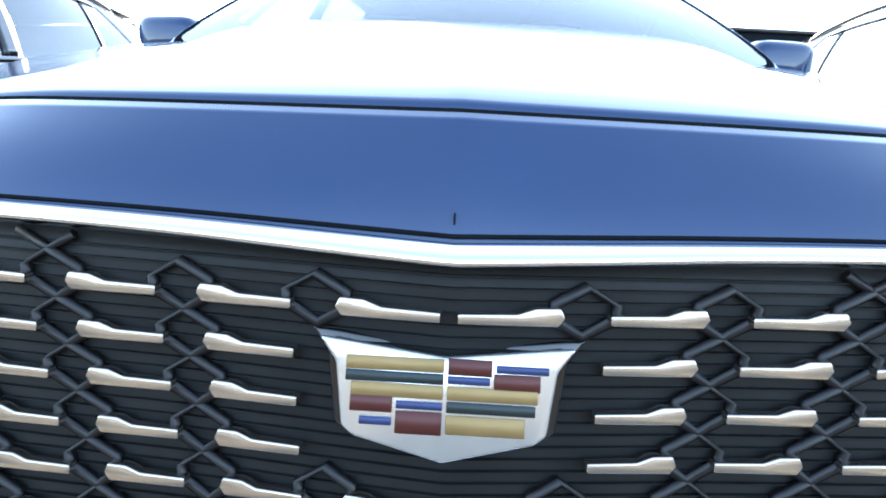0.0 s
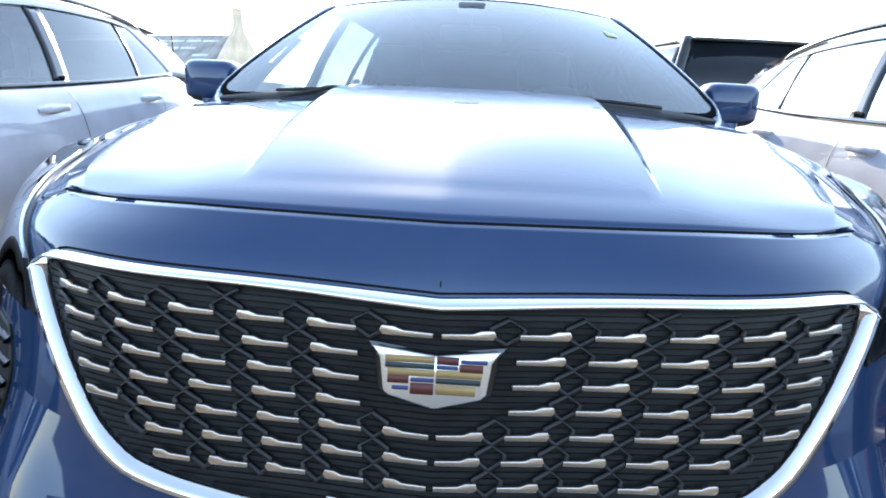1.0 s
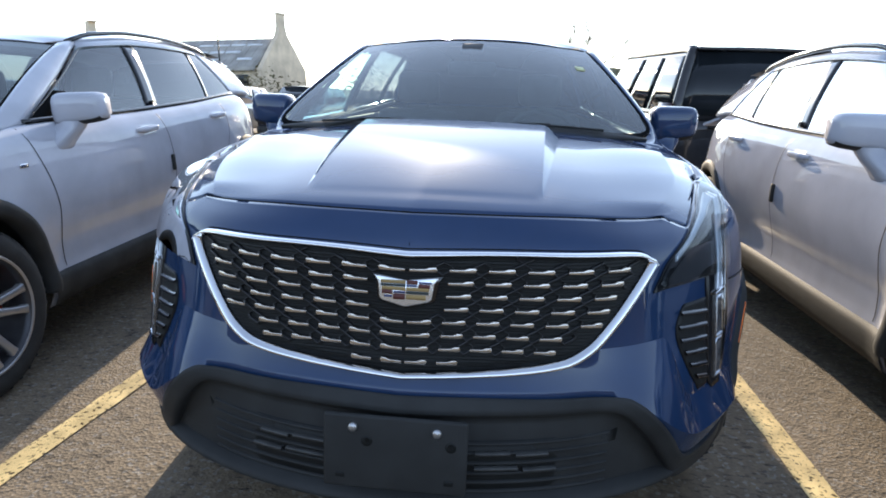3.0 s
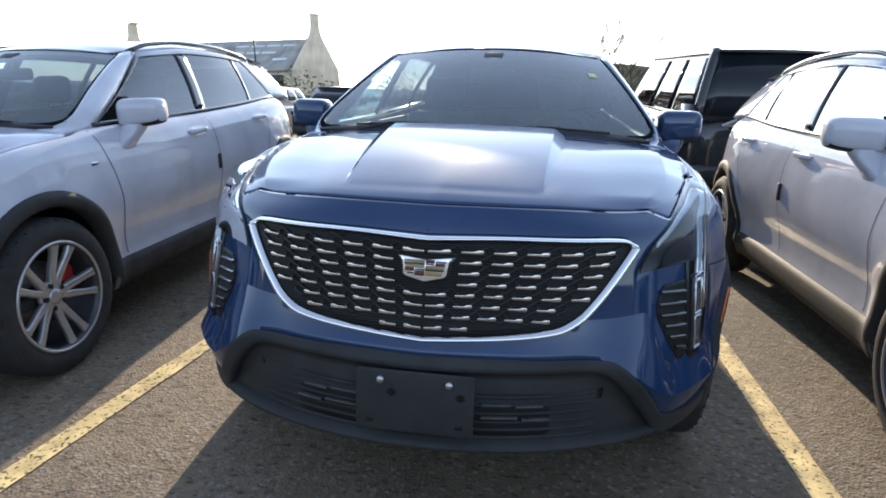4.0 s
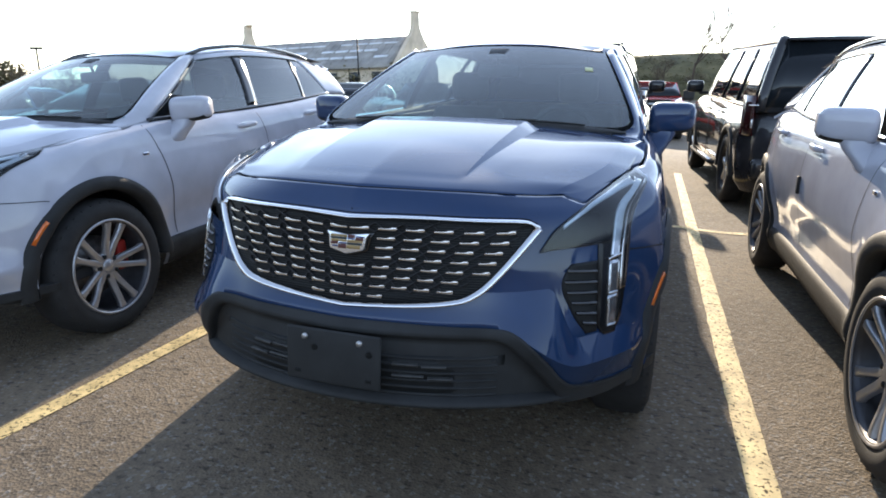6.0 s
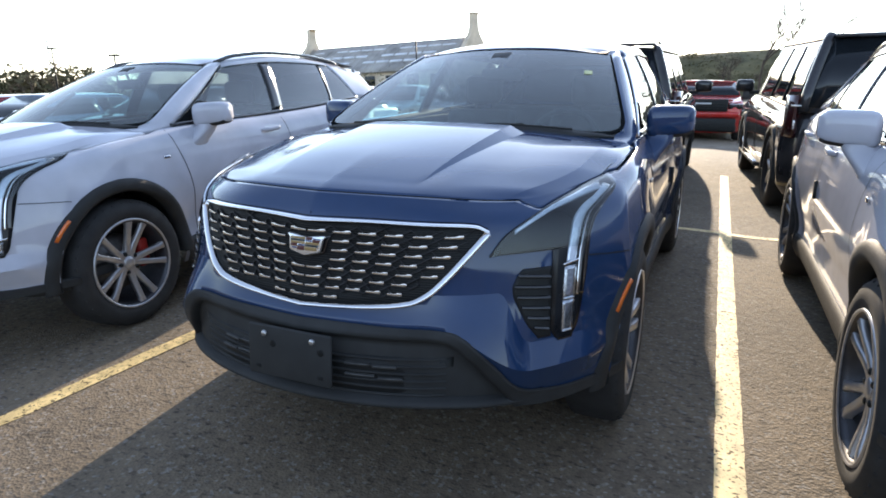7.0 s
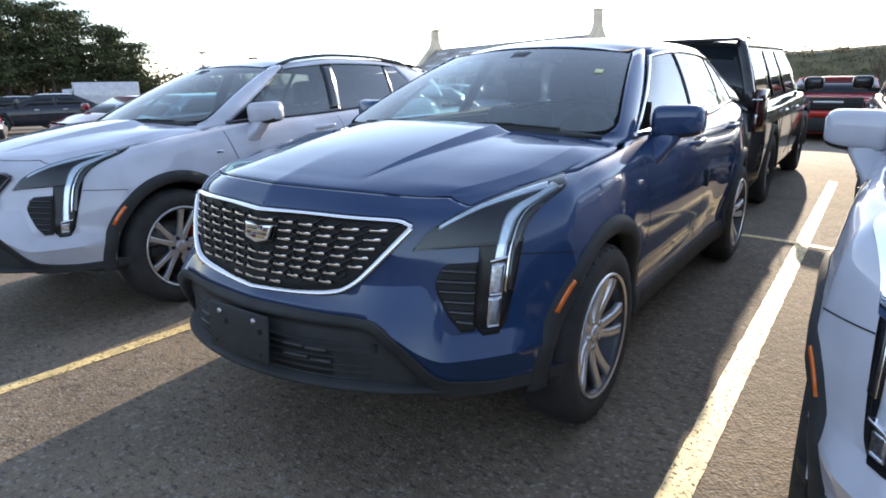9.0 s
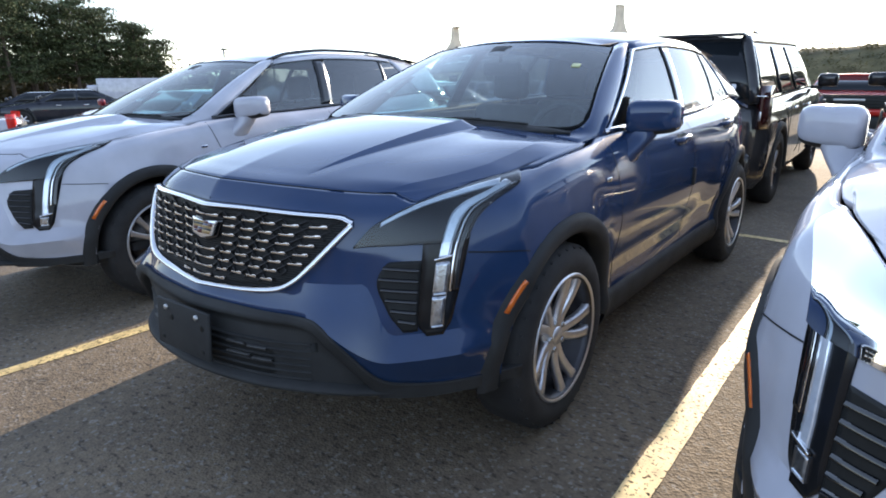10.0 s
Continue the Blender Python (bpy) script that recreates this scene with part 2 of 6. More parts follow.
def prism(poly, depth, bevel=0.0):
    """A flat outline in x, z drawn out along y from 0 to depth."""
    bm = bmesh.new()
    vs = [bm.verts.new((x, 0, z)) for x, z in poly]
    f = bm.faces.new(vs)
    g = bmesh.ops.extrude_face_region(bm, geom=[f])
    bmesh.ops.translate(bm, vec=(0, depth, 0), verts=[v for v in g["geom"] if isinstance(v, bmesh.types.BMVert)])
    bmesh.ops.recalc_face_normals(bm, faces=bm.faces[:])
    if bevel:
        bmesh.ops.bevel(bm, geom=bm.edges[:], offset=bevel, segments=2, affect="EDGES", profile=0.5)
        for q in bm.faces:
            q.smooth = True
    return bm


# --- the car's skin: outline O(s) at its widest, top edge B(s), blended by the depth d below the top edge ---
def lerp(a, b, t):
    return a + (b - a) * t


def curve(xs, ys):
    """A smooth curve through a few knots (monotone cubic)."""
    xs, ys = [float(v) for v in xs], [float(v) for v in ys]
    n = len(xs)
    sl = [(ys[i + 1] - ys[i]) / (xs[i + 1] - xs[i]) for i in range(n - 1)]
    m = [sl[0]] + [0 if sl[i - 1] * sl[i] <= 0 else 2 * sl[i - 1] * sl[i] / (sl[i - 1] + sl[i]) for i in range(1, n - 1)] + [sl[-1]]

    def f(x):
        if x <= xs[0]:
            return ys[0]
        if x >= xs[-1]:
            return ys[-1]
        i = 0
        while x > xs[i + 1]:
            i += 1
        h = xs[i + 1] - xs[i]
        t = (x - xs[i]) / h
        return ((1 + 2 * t) * (1 - t) ** 2 * ys[i] + t * (1 - t) ** 2 * h * m[i]
                + t * t * (3 - 2 * t) * ys[i + 1] + t * t * (t - 1) * h * m[i + 1])
    return f


def smooth(a, b, x):
    t = min(1.0, max(0.0, (x - a) / (b - a)))
    return t * t * (3 - 2 * t)


WIDE, NOSE, TAIL = 0.93, -0.075, 4.53
FRONT_S, SIDE_S = 0.93, 0.93 + 3.33          # s: x along the front, then y along the side, then the tail


def out_front(x):
    return NOSE + 0.40 * x * x + 0.35 * (x / 0.94) ** 4.7


Y0 = out_front(FRONT_S)                      # where the side begins
Y1 = Y0 + 3.33
b_x = curve((0, 0.30, 0.62, 0.80, 0.93, 1.30, 1.90, 2.9, 3.6, 4.26), (0, 0.295, 0.595, 0.715, 0.785, 0.805, 0.815, 0.81, 0.79, 0.75))
b_y = curve((0, 0.30, 0.62, 0.80, 0.93, 1.30, 1.90), (0.108, 0.160, 0.330, 0.53, 0.77, 1.05, Y0 + 0.97))
b_z = curve((0, 0.30, 0.62, 0.80, 0.93, 1.30, 1.90, 2.6, 3.4, 4.26, 5.2), (1.020, 1.015, 0.997, 1.008, 1.034, 1.076, 1.108, 1.116, 1.14, 1.18, 1.12))
m_mid = curve((0, .012, .03, .06, .08, .166, .26, .33, .37, .42, .48, .55), (1, .94, .86, .75, .70, .63, .53, .42, .28, .11, .02, 0))
m_front = curve((0, .012, .03, .05, .07, .16, .25, .32, .38, .45, .55), (1, .90, .74, .62, .56, .42, .30, .20, .09, .03, 0))
m_fender = curve((0, .03, .08, .15, .22, .32, .40), (1, .50, .22, .10, .05, .01, 0))
m_side = curve((0, .03, .08, .15, .22, .32, .40), (1, .64, .36, .19, .10, .02, 0))
low_front = curve((.18, .24, .30, .36, .44, .52), (.12, .06, .02, .005, 0, 0))
low_side = curve((.20, .28, .36, .44, .52, .62, .72), (.10, .055, .035, .045, .035, .010, 0))


def fold_lines(s):
    """Heights of the two creases of the bumper's corner."""
    return lerp(0.735, 0.575, smooth(0.60, 0.69, s)), lerp(0.625, 0.505, smooth(0.48, 0.68, s))


def shell(s, z):
    """A point of the skin: s along the half outline from the front's middle to the tail's, z its height."""
    sg = 1 if s >= 0 else -1
    s = abs(s)
    top = b_z(s)
    d = max(0.0, top - z)
    if s <= FRONT_S:
        ox, oy = s, out_front(s)
        bx, by = b_x(s), b_y(s)
        slope = 0.8 * s + 0.35 * 4.7 / 0.94 * (s / 0.94) ** 3.7
        nx, ny = slope / math.hypot(slope, 1), -1 / math.hypot(slope, 1)
        w = smooth(0.60, 0.93, s)
    elif s <= SIDE_S:
        ox, oy = WIDE - 0.012 * smooth(1.2, 1.9, s) + 0.012 * smooth(3.0, 3.8, s), Y0 + s - FRONT_S
        bx, by = b_x(s), (b_y(s) if s < 1.9 else oy)
        nx, ny, w = 1, 0, 1
        if s > 3.6:
            t = (s - 3.6) / (SIDE_S - 3.6)
            ox -= 0.05 * t * t
    else:
        t = (s - SIDE_S) / 1.0
        x = 0.88 * (1 - t)
        ox, oy = x, TAIL - 0.25 * (x / 0.88) ** 2 - 0.33 * (x / 0.88) ** 8
        bx, by = ox * 0.85, oy - 0.10
        nx, ny, w = 0.3, 0.95, 1
    m = lerp(lerp(m_mid(d), m_front(d), smooth(0.12, 0.55, s)), lerp(m_side(d), m_fender(d), smooth(0.80, 0.98, s) * (1 - smooth(1.35, 1.8, s))), w)
    lo = lerp(low_front(z), low_side(z), smooth(0.84, 1.15, s))
    x, y = lerp(ox, bx, m) - nx * lo, lerp(oy, by, m) - ny * lo
    if 0.30 < s < 0.92:                                     # the lower corner's outward fold
        zt, zl = fold_lines(s)
        k = (zt - z) / (zt - zl) if z > zl else 1 - (zl - z) / 0.10
        k = max(0.0, k) * smooth(0.40, 0.57, s) * (1 - smooth(0.80, 0.92, s)) * 0.042
        x, y = x + nx * k, y + ny * k
    if 0.78 < s < 1.24:                                     # the fender draws in ahead of the wheel
        x -= 0.010 * smooth(0.78, 0.92, s) * (1 - smooth(0.96, 1.24, s)) * smooth(0.44, 0.82, z)
    if 0.86 < s < SIDE_S:                                   # flared lips round the wheel openings
        r = min(math.hypot(y - 0.93, z - 0.37), math.hypot(y - 3.709, z - 0.37))
        x += 0.013 * (1 - smooth(0.475, 0.545, r)) * smooth(0.86, 1.0, s)
    if FRONT_S < s < SIDE_S:
        x -= 0.016 * smooth(1.0, 1.5, s) * (1 - smooth(3.1, 3.6, s)) * math.exp(-((z - 0.60) / 0.12) ** 2)
    return (sg * x, y, z)


def skin(x, z):
    """The skin's point at width x and height z, on the front."""
    sg = 1 if x >= 0 else -1
    a, b, x = 0.0, 0.93, abs(x)
    for _ in range(26):
        c = (a + b) / 2
        if shell(c, z)[0] < x:
            a = c
        else:
            b = c
    return a * sg


# ---- the crossover: panels on its skin ----
def strip_s(s0, s1, low, high, n=30, rows=8, sg=1):
    """Points of the skin between two heights given along s."""
    return [[shell(sg * s, lerp(low(s), high(s), j / rows)) for j in range(rows + 1)] for s in (lerp(s0, s1, i / n) for i in range(n + 1))]


def strip_z(z0, z1, left, right, n=16, rows=8, sg=1):
    return [[shell(sg * lerp(left(z), right(z), j / rows), z) for j in range(rows + 1)] for z in (lerp(z0, z1, i / n) for i in range(n + 1))]


def level(v):
    return lambda s: v


AXLES, HUB_Z, ARCH_IN, ARCH_OUT = (0.93, 3.709), 0.37, 0.430, 0.490


lamp_top = curve((.566, .608, .69, .74, .81, .883, .947), (.848, .908, .960, .981, 1.000, 1.018, 1.029))
HOOD_END = 1.57


def shut(s):
    """How far the hood's shut line lies below the skin's top edge: it dips to the lamp and follows its upper edge."""
    if s <= .62:
        return 0.0
    if s < .70:
        return lerp(0.0, b_z(.70) - lamp_top(.70) - .004, (s - .62) / .08)
    if s < .94:
        return b_z(s) - lamp_top(s) - .004
    return lerp(b_z(.94) - lamp_top(.94) - .004, .013, smooth(.94, 1.08, s)) * (1 - smooth(HOOD_END - .02, HOOD_END + .10, s))


def body_skin():
    """Fascia, fenders, doors and tail as one sheet, with round cut-outs over the wheels."""
    cols = [0.93 * i / 62 for i in range(62)] + [0.93 + 3.33 * i / 130 for i in range(130)] + [SIDE_S + i / 16 for i in range(17)]
    half = []
    for s in cols:
        floor_z = lerp(0.388, 0.25, smooth(0.80, 0.93, s))
        top = b_z(s) - shut(s) - (.0025 if s > .62 else .0028)
        zt, zl = fold_lines(s)
        stops = [top - d for d in (0, .005, .012, .022, .034, .048, .064, .084, .11)] + [lerp(top - .11, zt, k / 6) for k in range(1, 7)] + [lerp(zt, zl, k / 4) for k in range(1, 5)] + [lerp(zl, zl - .10, k / 4) for k in range(1, 5)] + [lerp(zl - .10, floor_z, k / 6) for k in range(1, 7)]
        col = [shell(s, z) for z in stops]
        if s < .92:                                         # drawn in behind the black lower fascia
            low = i_top(s) - .008
            below = [z for z in stops if z < low]
            col = [shell(s, z) for z in stops if z >= low]
            x, y, z = shell(s, low)
            col += [(x * (1 - .02 * min(k, 2)), y + (0, .03, .07)[min(k, 2)], low - .012 * k) for k in range(len(below))]
        x, y, z = col[0]
        col.insert(0, (x - (.014 if s > .62 else .002 * s), y + (.010 if s < .9 else 0), z - .018))       # the turned-in edge at the hood's gap
        half.append(col)
    rows = [[(-p[0], p[1], p[2]) for p in c] for c in half[:0:-1]] + half
    out = []
    for c in rows:
        line = []
        for p in c:
            cut = None
            for ya in AXLES:
                r = math.hypot(p[1] - ya, p[2] - HUB_Z)
                if abs(p[0]) > 0.6 and r < ARCH_IN:
                    cut = (ya, r)
            if cut:
                ya, r = cut
                if r > ARCH_IN - 0.045:
                    k = ARCH_IN / r
                    line.append((p[0], ya + (p[1] - ya) * k, HUB_Z + (p[2] - HUB_Z) * k))
                else:
                    line.append(None)
            else:
                line.append(p)
        out.append(line)
    bm = sheet(out)
    mid, per = len(half) - 1, len(half[0])
    keep = {}
    k = 0
    for i, line in enumerate(out):                          # crisp creases along the bumper's folds
        for j, p in enumerate(line):
            if p is not None:
                keep[k] = (abs(i - mid), j)
                k += 1
    bm.verts.index_update()
    for e in bm.edges:
        (i0, j0), (i1, j1) = keep[e.verts[0].index], keep[e.verts[1].index]
        if j0 == j1 and j0 in (15, 19) and max(i0, i1) < 62:
            s = cols[max(i0, i1)]
            if .40 < s < .84 and not (j0 == 19 and s < .47):
                e.smooth = False
    return bm


spine_z = curve((0.108, 0.16, 0.25, 0.40, 0.55, 0.75, 0.95, 1.15, 1.36), (1.020, 1.0365, 1.057, 1.083, 1.103, 1.125, 1.143, 1.156, 1.164))
def hood_sheet():
    """The hood: two folds run along it and end before the windshield; its sides turn down to the lamps."""
    n, inner, ramp, outer, side = 72, 22, 5, 34, 5
    half = []
    for i in range(n + 1):
        v = i / n
        s = lerp(0.62, HOOD_END, v)
        cy = lerp(0.108, 1.07, v ** 0.92)
        bx, by, bz = b_x(s), b_y(s), b_z(s)
        yf = lerp(cy, by, .2)
        f = min(1.0, max(0.0, (yf - 0.24) / 0.80))
        xi, xo = 0.290 + 0.040 * f, 0.292 + 0.095 * f
        h = 0.031 * f ** .9 * (1 - smooth(1.05, 1.09, yf))
        us = [xi / bx * k / inner for k in range(inner)] + [lerp(xi, xo, k / ramp) / bx for k in range(ramp)] + [lerp(xo / bx, .905, k / 26) for k in range(26)] + [lerp(.905, 1, k / 8) for k in range(9)]
        row = []
        for u in us:
            q = 0.62 * u                                    # the leading edge keeps the nose's own curve
            g = lerp((b_y(q) - 0.108) / (b_y(0.62) - 0.108), u ** 2, smooth(0, 0.5, v))
            x, y = bx * lerp(b_x(q) / b_x(0.62), u, smooth(0, .2, v)), lerp(cy, by, g) + .05 * smooth(.80, 1, v) * (1 - .3 * smooth(.85, 1, u))
            z = lerp(spine_z(cy), bz, lerp((1.020 - b_z(q)) / (1.020 - b_z(0.62)), u ** 2.2, smooth(0, 0.4, v)))
            z += h * min(1.0, max(0.0, (xo - x) / (xo - xi)))
            ridge = smooth(.55, .905, u) if u < .905 else (1 - u) / .095
            row.append((x, y, z + .013 * ridge * smooth(0, .12, v) * (1 - smooth(.70, .98, v))))
        for k in range(1, side + 1):
            row.append(shell(s, bz - (shut(s) - .0025) * k / side) if s > .63 else (bx, by, bz))
        t = max(0.0, (v - .90) / .10)                        # rounded rear corner
        if t > 0:
            back = .035 * (1 - math.sqrt(max(0.0, 1 - t * t)))
            row = [(p[0] - back * smooth(.80, 1, p[0] / bx), p[1], p[2]) for p in row]
        x, y, z = row[-1]
        row.append((x - 0.010, y + 0.010, z - 0.020))
        half.append(row)
    full = [[(-p[0], p[1], p[2]) for p in r[:0:-1]] + r for r in half]
    full[0] = [(p[0], p[1] + 0.0035, p[2] + 0.0004) for p in full[0]]
    lip = [(p[0], p[1] + 0.006, p[2] - 0.02) for p in full[0]]
    bm = sheet([lip] + full)
    bm.verts.index_update()
    w, c = len(full[0]), len(half[0]) - 1
    for e in bm.edges:
        a, b = e.verts[0].index, e.verts[1].index
        ja, jb, i = abs(a % w - c), abs(b % w - c), max(a // w, b // w)
        if ja == jb and ((ja in (inner, inner + ramp) and i > 8) or (ja == inner + ramp + 26 and 3 < i < 52)):
            e.smooth = False
    return bm


# ---- greenhouse ----
cant_x = curve((2.10, 2.4, 3.0, 3.7, 4.3), (0.575, 0.605, 0.605, 0.565, 0.52))
cant_z = curve((2.10, 2.4, 2.8, 3.3, 3.8, 4.3), (1.482, 1.528, 1.554, 1.542, 1.496, 1.418))
roof_z = curve((2.02, 2.3, 2.8, 3.3, 3.9, 4.4), (1.528, 1.574, 1.610, 1.604, 1.563, 1.497))


def belt(y):
    s = y - Y0 + FRONT_S
    return (b_x(s), y, b_z(s))


def flank(yb, yt, v, sg=1):
    """A point of the upper side: from the belt at yb up to the roof's edge at yt."""
    a, b = belt(yb), (cant_x(yt), yt, cant_z(yt))
    return (sg * (lerp(a[0], b[0], v) + 0.075 * v * (1 - v)), lerp(a[1], b[1], v), lerp(a[2], b[2], v))


def pane(yb0, yt0, yb1, yt1, v0, v1, sg, n=10, rows=8, v1b=None):
    v1b = v1 if v1b is None else v1b
    P = []
    for i in range(n + 1):
        t = i / n
        P.append([flank(lerp(yb0, yb1, t), lerp(yt0, yt1, t), lerp(v0, lerp(v1, v1b, t), j / rows), sg) for j in range(rows + 1)])
    return P


def screen(u, v):
    """Windshield: u across from -1 to 1, v from the cowl to the header."""
    a = (0.785 * u, 1.13 + 0.21 * u * u, 1.150 - 0.014 * u * u)
    b = (0.570 * u, 2.02 + 0.09 * u * u, 1.528 - 0.038 * u * u)
    return (lerp(a[0], b[0], v), lerp(a[1], b[1], v) - 0.06 * v * (1 - v), lerp(a[2], b[2], v) + 0.05 * v * (1 - v))


def greenhouse(car, m_paint, sport):
    trim = M_GLOSSBLACK if sport else M_CHROME
    # roof, from the header to the tail
    P = []
    for y in (2.02 + 2.38 * i / 40 for i in range(41)):
        k = 1 - smooth(2.02, 2.30, y)
        P.append([((cant_x(max(2.10, y)) - 0.005 * k) * u, y + 0.09 * u * u * k, lerp(roof_z(y), cant_z(max(2.10, y)), abs(u) ** 2.6)) for u in (-1 + i / 15 for i in range(31))])
    part("roof", slab(P, 0.0, 0.03, centre=(0, 2.8, 0.5)), m_paint, car)
    part("windshield", sheet([[screen(-0.986 + 1.972 * i / 24, 0.0 + 0.99 * j / 12) for j in range(13)] for i in range(25)]), M_SHIELD, car, "clear curved windshield").visible_shadow = False
    # black ceramic border of the windshield
    bm = bmesh.new()
    turn = [(.82, -.03), (.88, -.028), (.93, -.018), (.965, .005), (.985, .04), (.997, .09), (1, .17)] + [(1, v) for v in (.34, .45, .56, .68, .80, .90, 1.0)]
    for sg in (-1, 1):
        slab([[screen(sg * lerp(u, min(u, .984) - (.01 if v < .12 else 0), j / 2), lerp(v, v + .024 * (1 - smooth(.0, .22, v)), j / 2)) for j in range(3)] for u, v in turn], 0.001, 0.004, bm, (0, 2.4, 1.0))
    slab([[screen(-0.97 + 1.94 * i / 24, lerp(0.984, 1.004, j / 2)) for j in range(3)] for i in range(25)], 0.001, 0.004, bm, (0, 2.4, 1.0))
    part("windshield_surround", bm, M_CERAMIC, car)
    part("windshield_base", slab([[screen(-.93 + 1.86 * i / 24, lerp(-0.05, 0.028 - .066 * (abs(i - 12) / 12) ** 4, j / 2)) for j in range(3)] for i in range(25)], 0.002, 0.012, centre=(0, 2.4, 1.0)), M_PLASTIC, car)
    for sg in (-1, 1):
        # fender top, glass corner and pillar in one flowing surface
        outer = [belt(y) for y in (1.21, 1.26, 1.32, 1.38, 1.43)] + [flank(1.47, 2.24, v) for v in (0, .10, .22, .34, .46, .57, .69, .81, .91, 1.0)]
        inner = [(.62, 1.19, 1.112)] + [screen(u, v) for u, v in turn]
        P = []
        for k in range(len(outer)):
            a, b = inner[k], outer[k]
            a = (a[0], a[1], a[2] - (0, .018, .014, .008, .003)[k]) if k < 5 else a
            row = []
            for q in (0, .2, .4, .6, .8, 1.0):
                h = 4 * q * (1 - q) * (.012 if k > 5 else .004 * k / 2)
                row.append((sg * (lerp(a[0], b[0], q) + h * .8), lerp(a[1], b[1], q) - h * .6, lerp(a[2], b[2], q) + h * .8 - (.006 if k == 0 else 0) - (.008 if q == 1 and k < 6 else 0)))
            P.append(row)
        part("windshield_pillar", slab(P, 0.003, 0.016), m_paint, car)
        part("roof_edge", slab([[flank(y, y, v, sg) for v in (0.90, 0.95, 1.0)] for y in (2.22 + 2.1 * i / 24 for i in range(25))], 0.004, 0.02), m_paint, car)
        part("rear_pillar", slab(pane(3.88, 3.62, 4.26, 4.32, 0.0, 1.0, sg), 0.004, 0.02), m_paint, car)
        part("door_pillar", slab(pane(2.50, 2.62, 2.62, 2.74, 0.03, 0.91, sg, 3), 0.006, 0.02), M_GLOSSBLACK, car)
        part("window_divider", slab(pane(3.36, 3.455, 3.395, 3.49, 0.03, 0.91, sg, 2), 0.005, 0.02), M_GLOSSBLACK, car)
        part("corner_pane", slab(pane(1.48, 2.25, 1.66, 2.28, 0.03, 0.36, sg, 2, v1b=0.33), 0.005, 0.02), M_CERAMIC, car)
        part("corner_bar", slab(pane(1.66, 2.16, 1.685, 2.18, 0.03, 0.62, sg, 2), 0.007, 0.02), M_CERAMIC, car)
        for spec, mat, name in (((1.50, 2.26, 2.50, 2.62), M_SIDEGLASS, "front_door_glass"), ((2.62, 2.74, 3.36, 3.46), M_TINT, "rear_door_glass")):
            part(name, sheet(pane(*spec, 0.02, 0.92, sg)), mat, car).visible_shadow = False
        part("quarter_glass", sheet(pane(3.40, 3.49, 3.91, 3.65, 0.02, 0.92, sg)), M_TINT, car).visible_shadow = False
        # bright or black line under the glass, and over it
        part("window_trim", slab([[flank(y, y, v, sg) for v in (0.0, 0.02, 0.045)] for y in (1.46 + 2.43 * i / 40 for i in range(41))], 0.009, 0.016), trim, car)
        arc = [flank(lerp(1.47, 1.52, min(1, i / 12)) if i < 13 else lerp(1.52, 3.86, (i - 12) / 32), lerp(2.25, 2.28, min(1, i / 12)) if i < 13 else lerp(2.28, 3.60, (i - 12) / 32), min(0.905, 0.03 + 0.875 * i / 12), sg) for i in range(45)]
        part("window_trim", tube([(p[0] + sg * 0.006, p[1], p[2]) for p in arc], 0.0038 if sport else 0.0075, 6), trim, car)
        P = []
        for v in (i / 8 for i in range(9)):
            a, b = Vector((sg * .61 * (1 - .18 * v), lerp(4.375, 4.275, v), lerp(1.13, 1.46, v))), Vector(flank(4.235, 4.30, v, sg))
            P.append([tuple(a.lerp(b, q) + Vector((0, .03 * q * (1 - q) * 4, 0))) for q in (0, .25, .5, .75, 1)])
        part("rear_corner", slab(P, 0.0, 0.015, centre=(0, 2.8, 0.9)), m_paint, car)
        if sport:
            rail = [(sg * (cant_x(y) - 0.02), y, cant_z(y) + 0.010 + 0.024 * min(1, min(y - 2.20, 3.98 - y) / 0.16)) for y in (2.20 + 1.78 * i / 28 for i in range(29))]
            part("roof_rail", tube(rail, 0.014, 8), M_GLOSSBLACK, car, "black roof rail")
    P = [[(0.62 * u * (1 - 0.18 * v), lerp(4.46, 4.36, v) - 0.08 * u * u, lerp(1.13, 1.45, v)) for v in (j / 6 for j in range(7))] for u in (-1 + i / 8 for i in range(17))]
    part("rear_window", slab(P, 0.0, 0.01, centre=(0, 2, 0.8)), M_TINT, car)
    P = [[(x * (0.78 - 0.04 * v), lerp(4.47, 4.20, v), lerp(1.10, 1.16, v)) for x in (-1, -0.5, 0, 0.5, 1)] for v in (0, 0.5, 1)]
    part("tailgate_shelf", slab(P, 0, 0.02), m_paint, car)
    fin = prism([(-0.09, 0), (0.09, 0), (0.085, 0.02), (0.06, 0.058), (0.045, 0.06), (-0.02, 0.02)], 0.02, 0.004)
    part("antenna_fin", fin, m_paint, car, m=pose(0.01, 3.92, roof_z(3.92) - 0.004, 0, 0, 90))


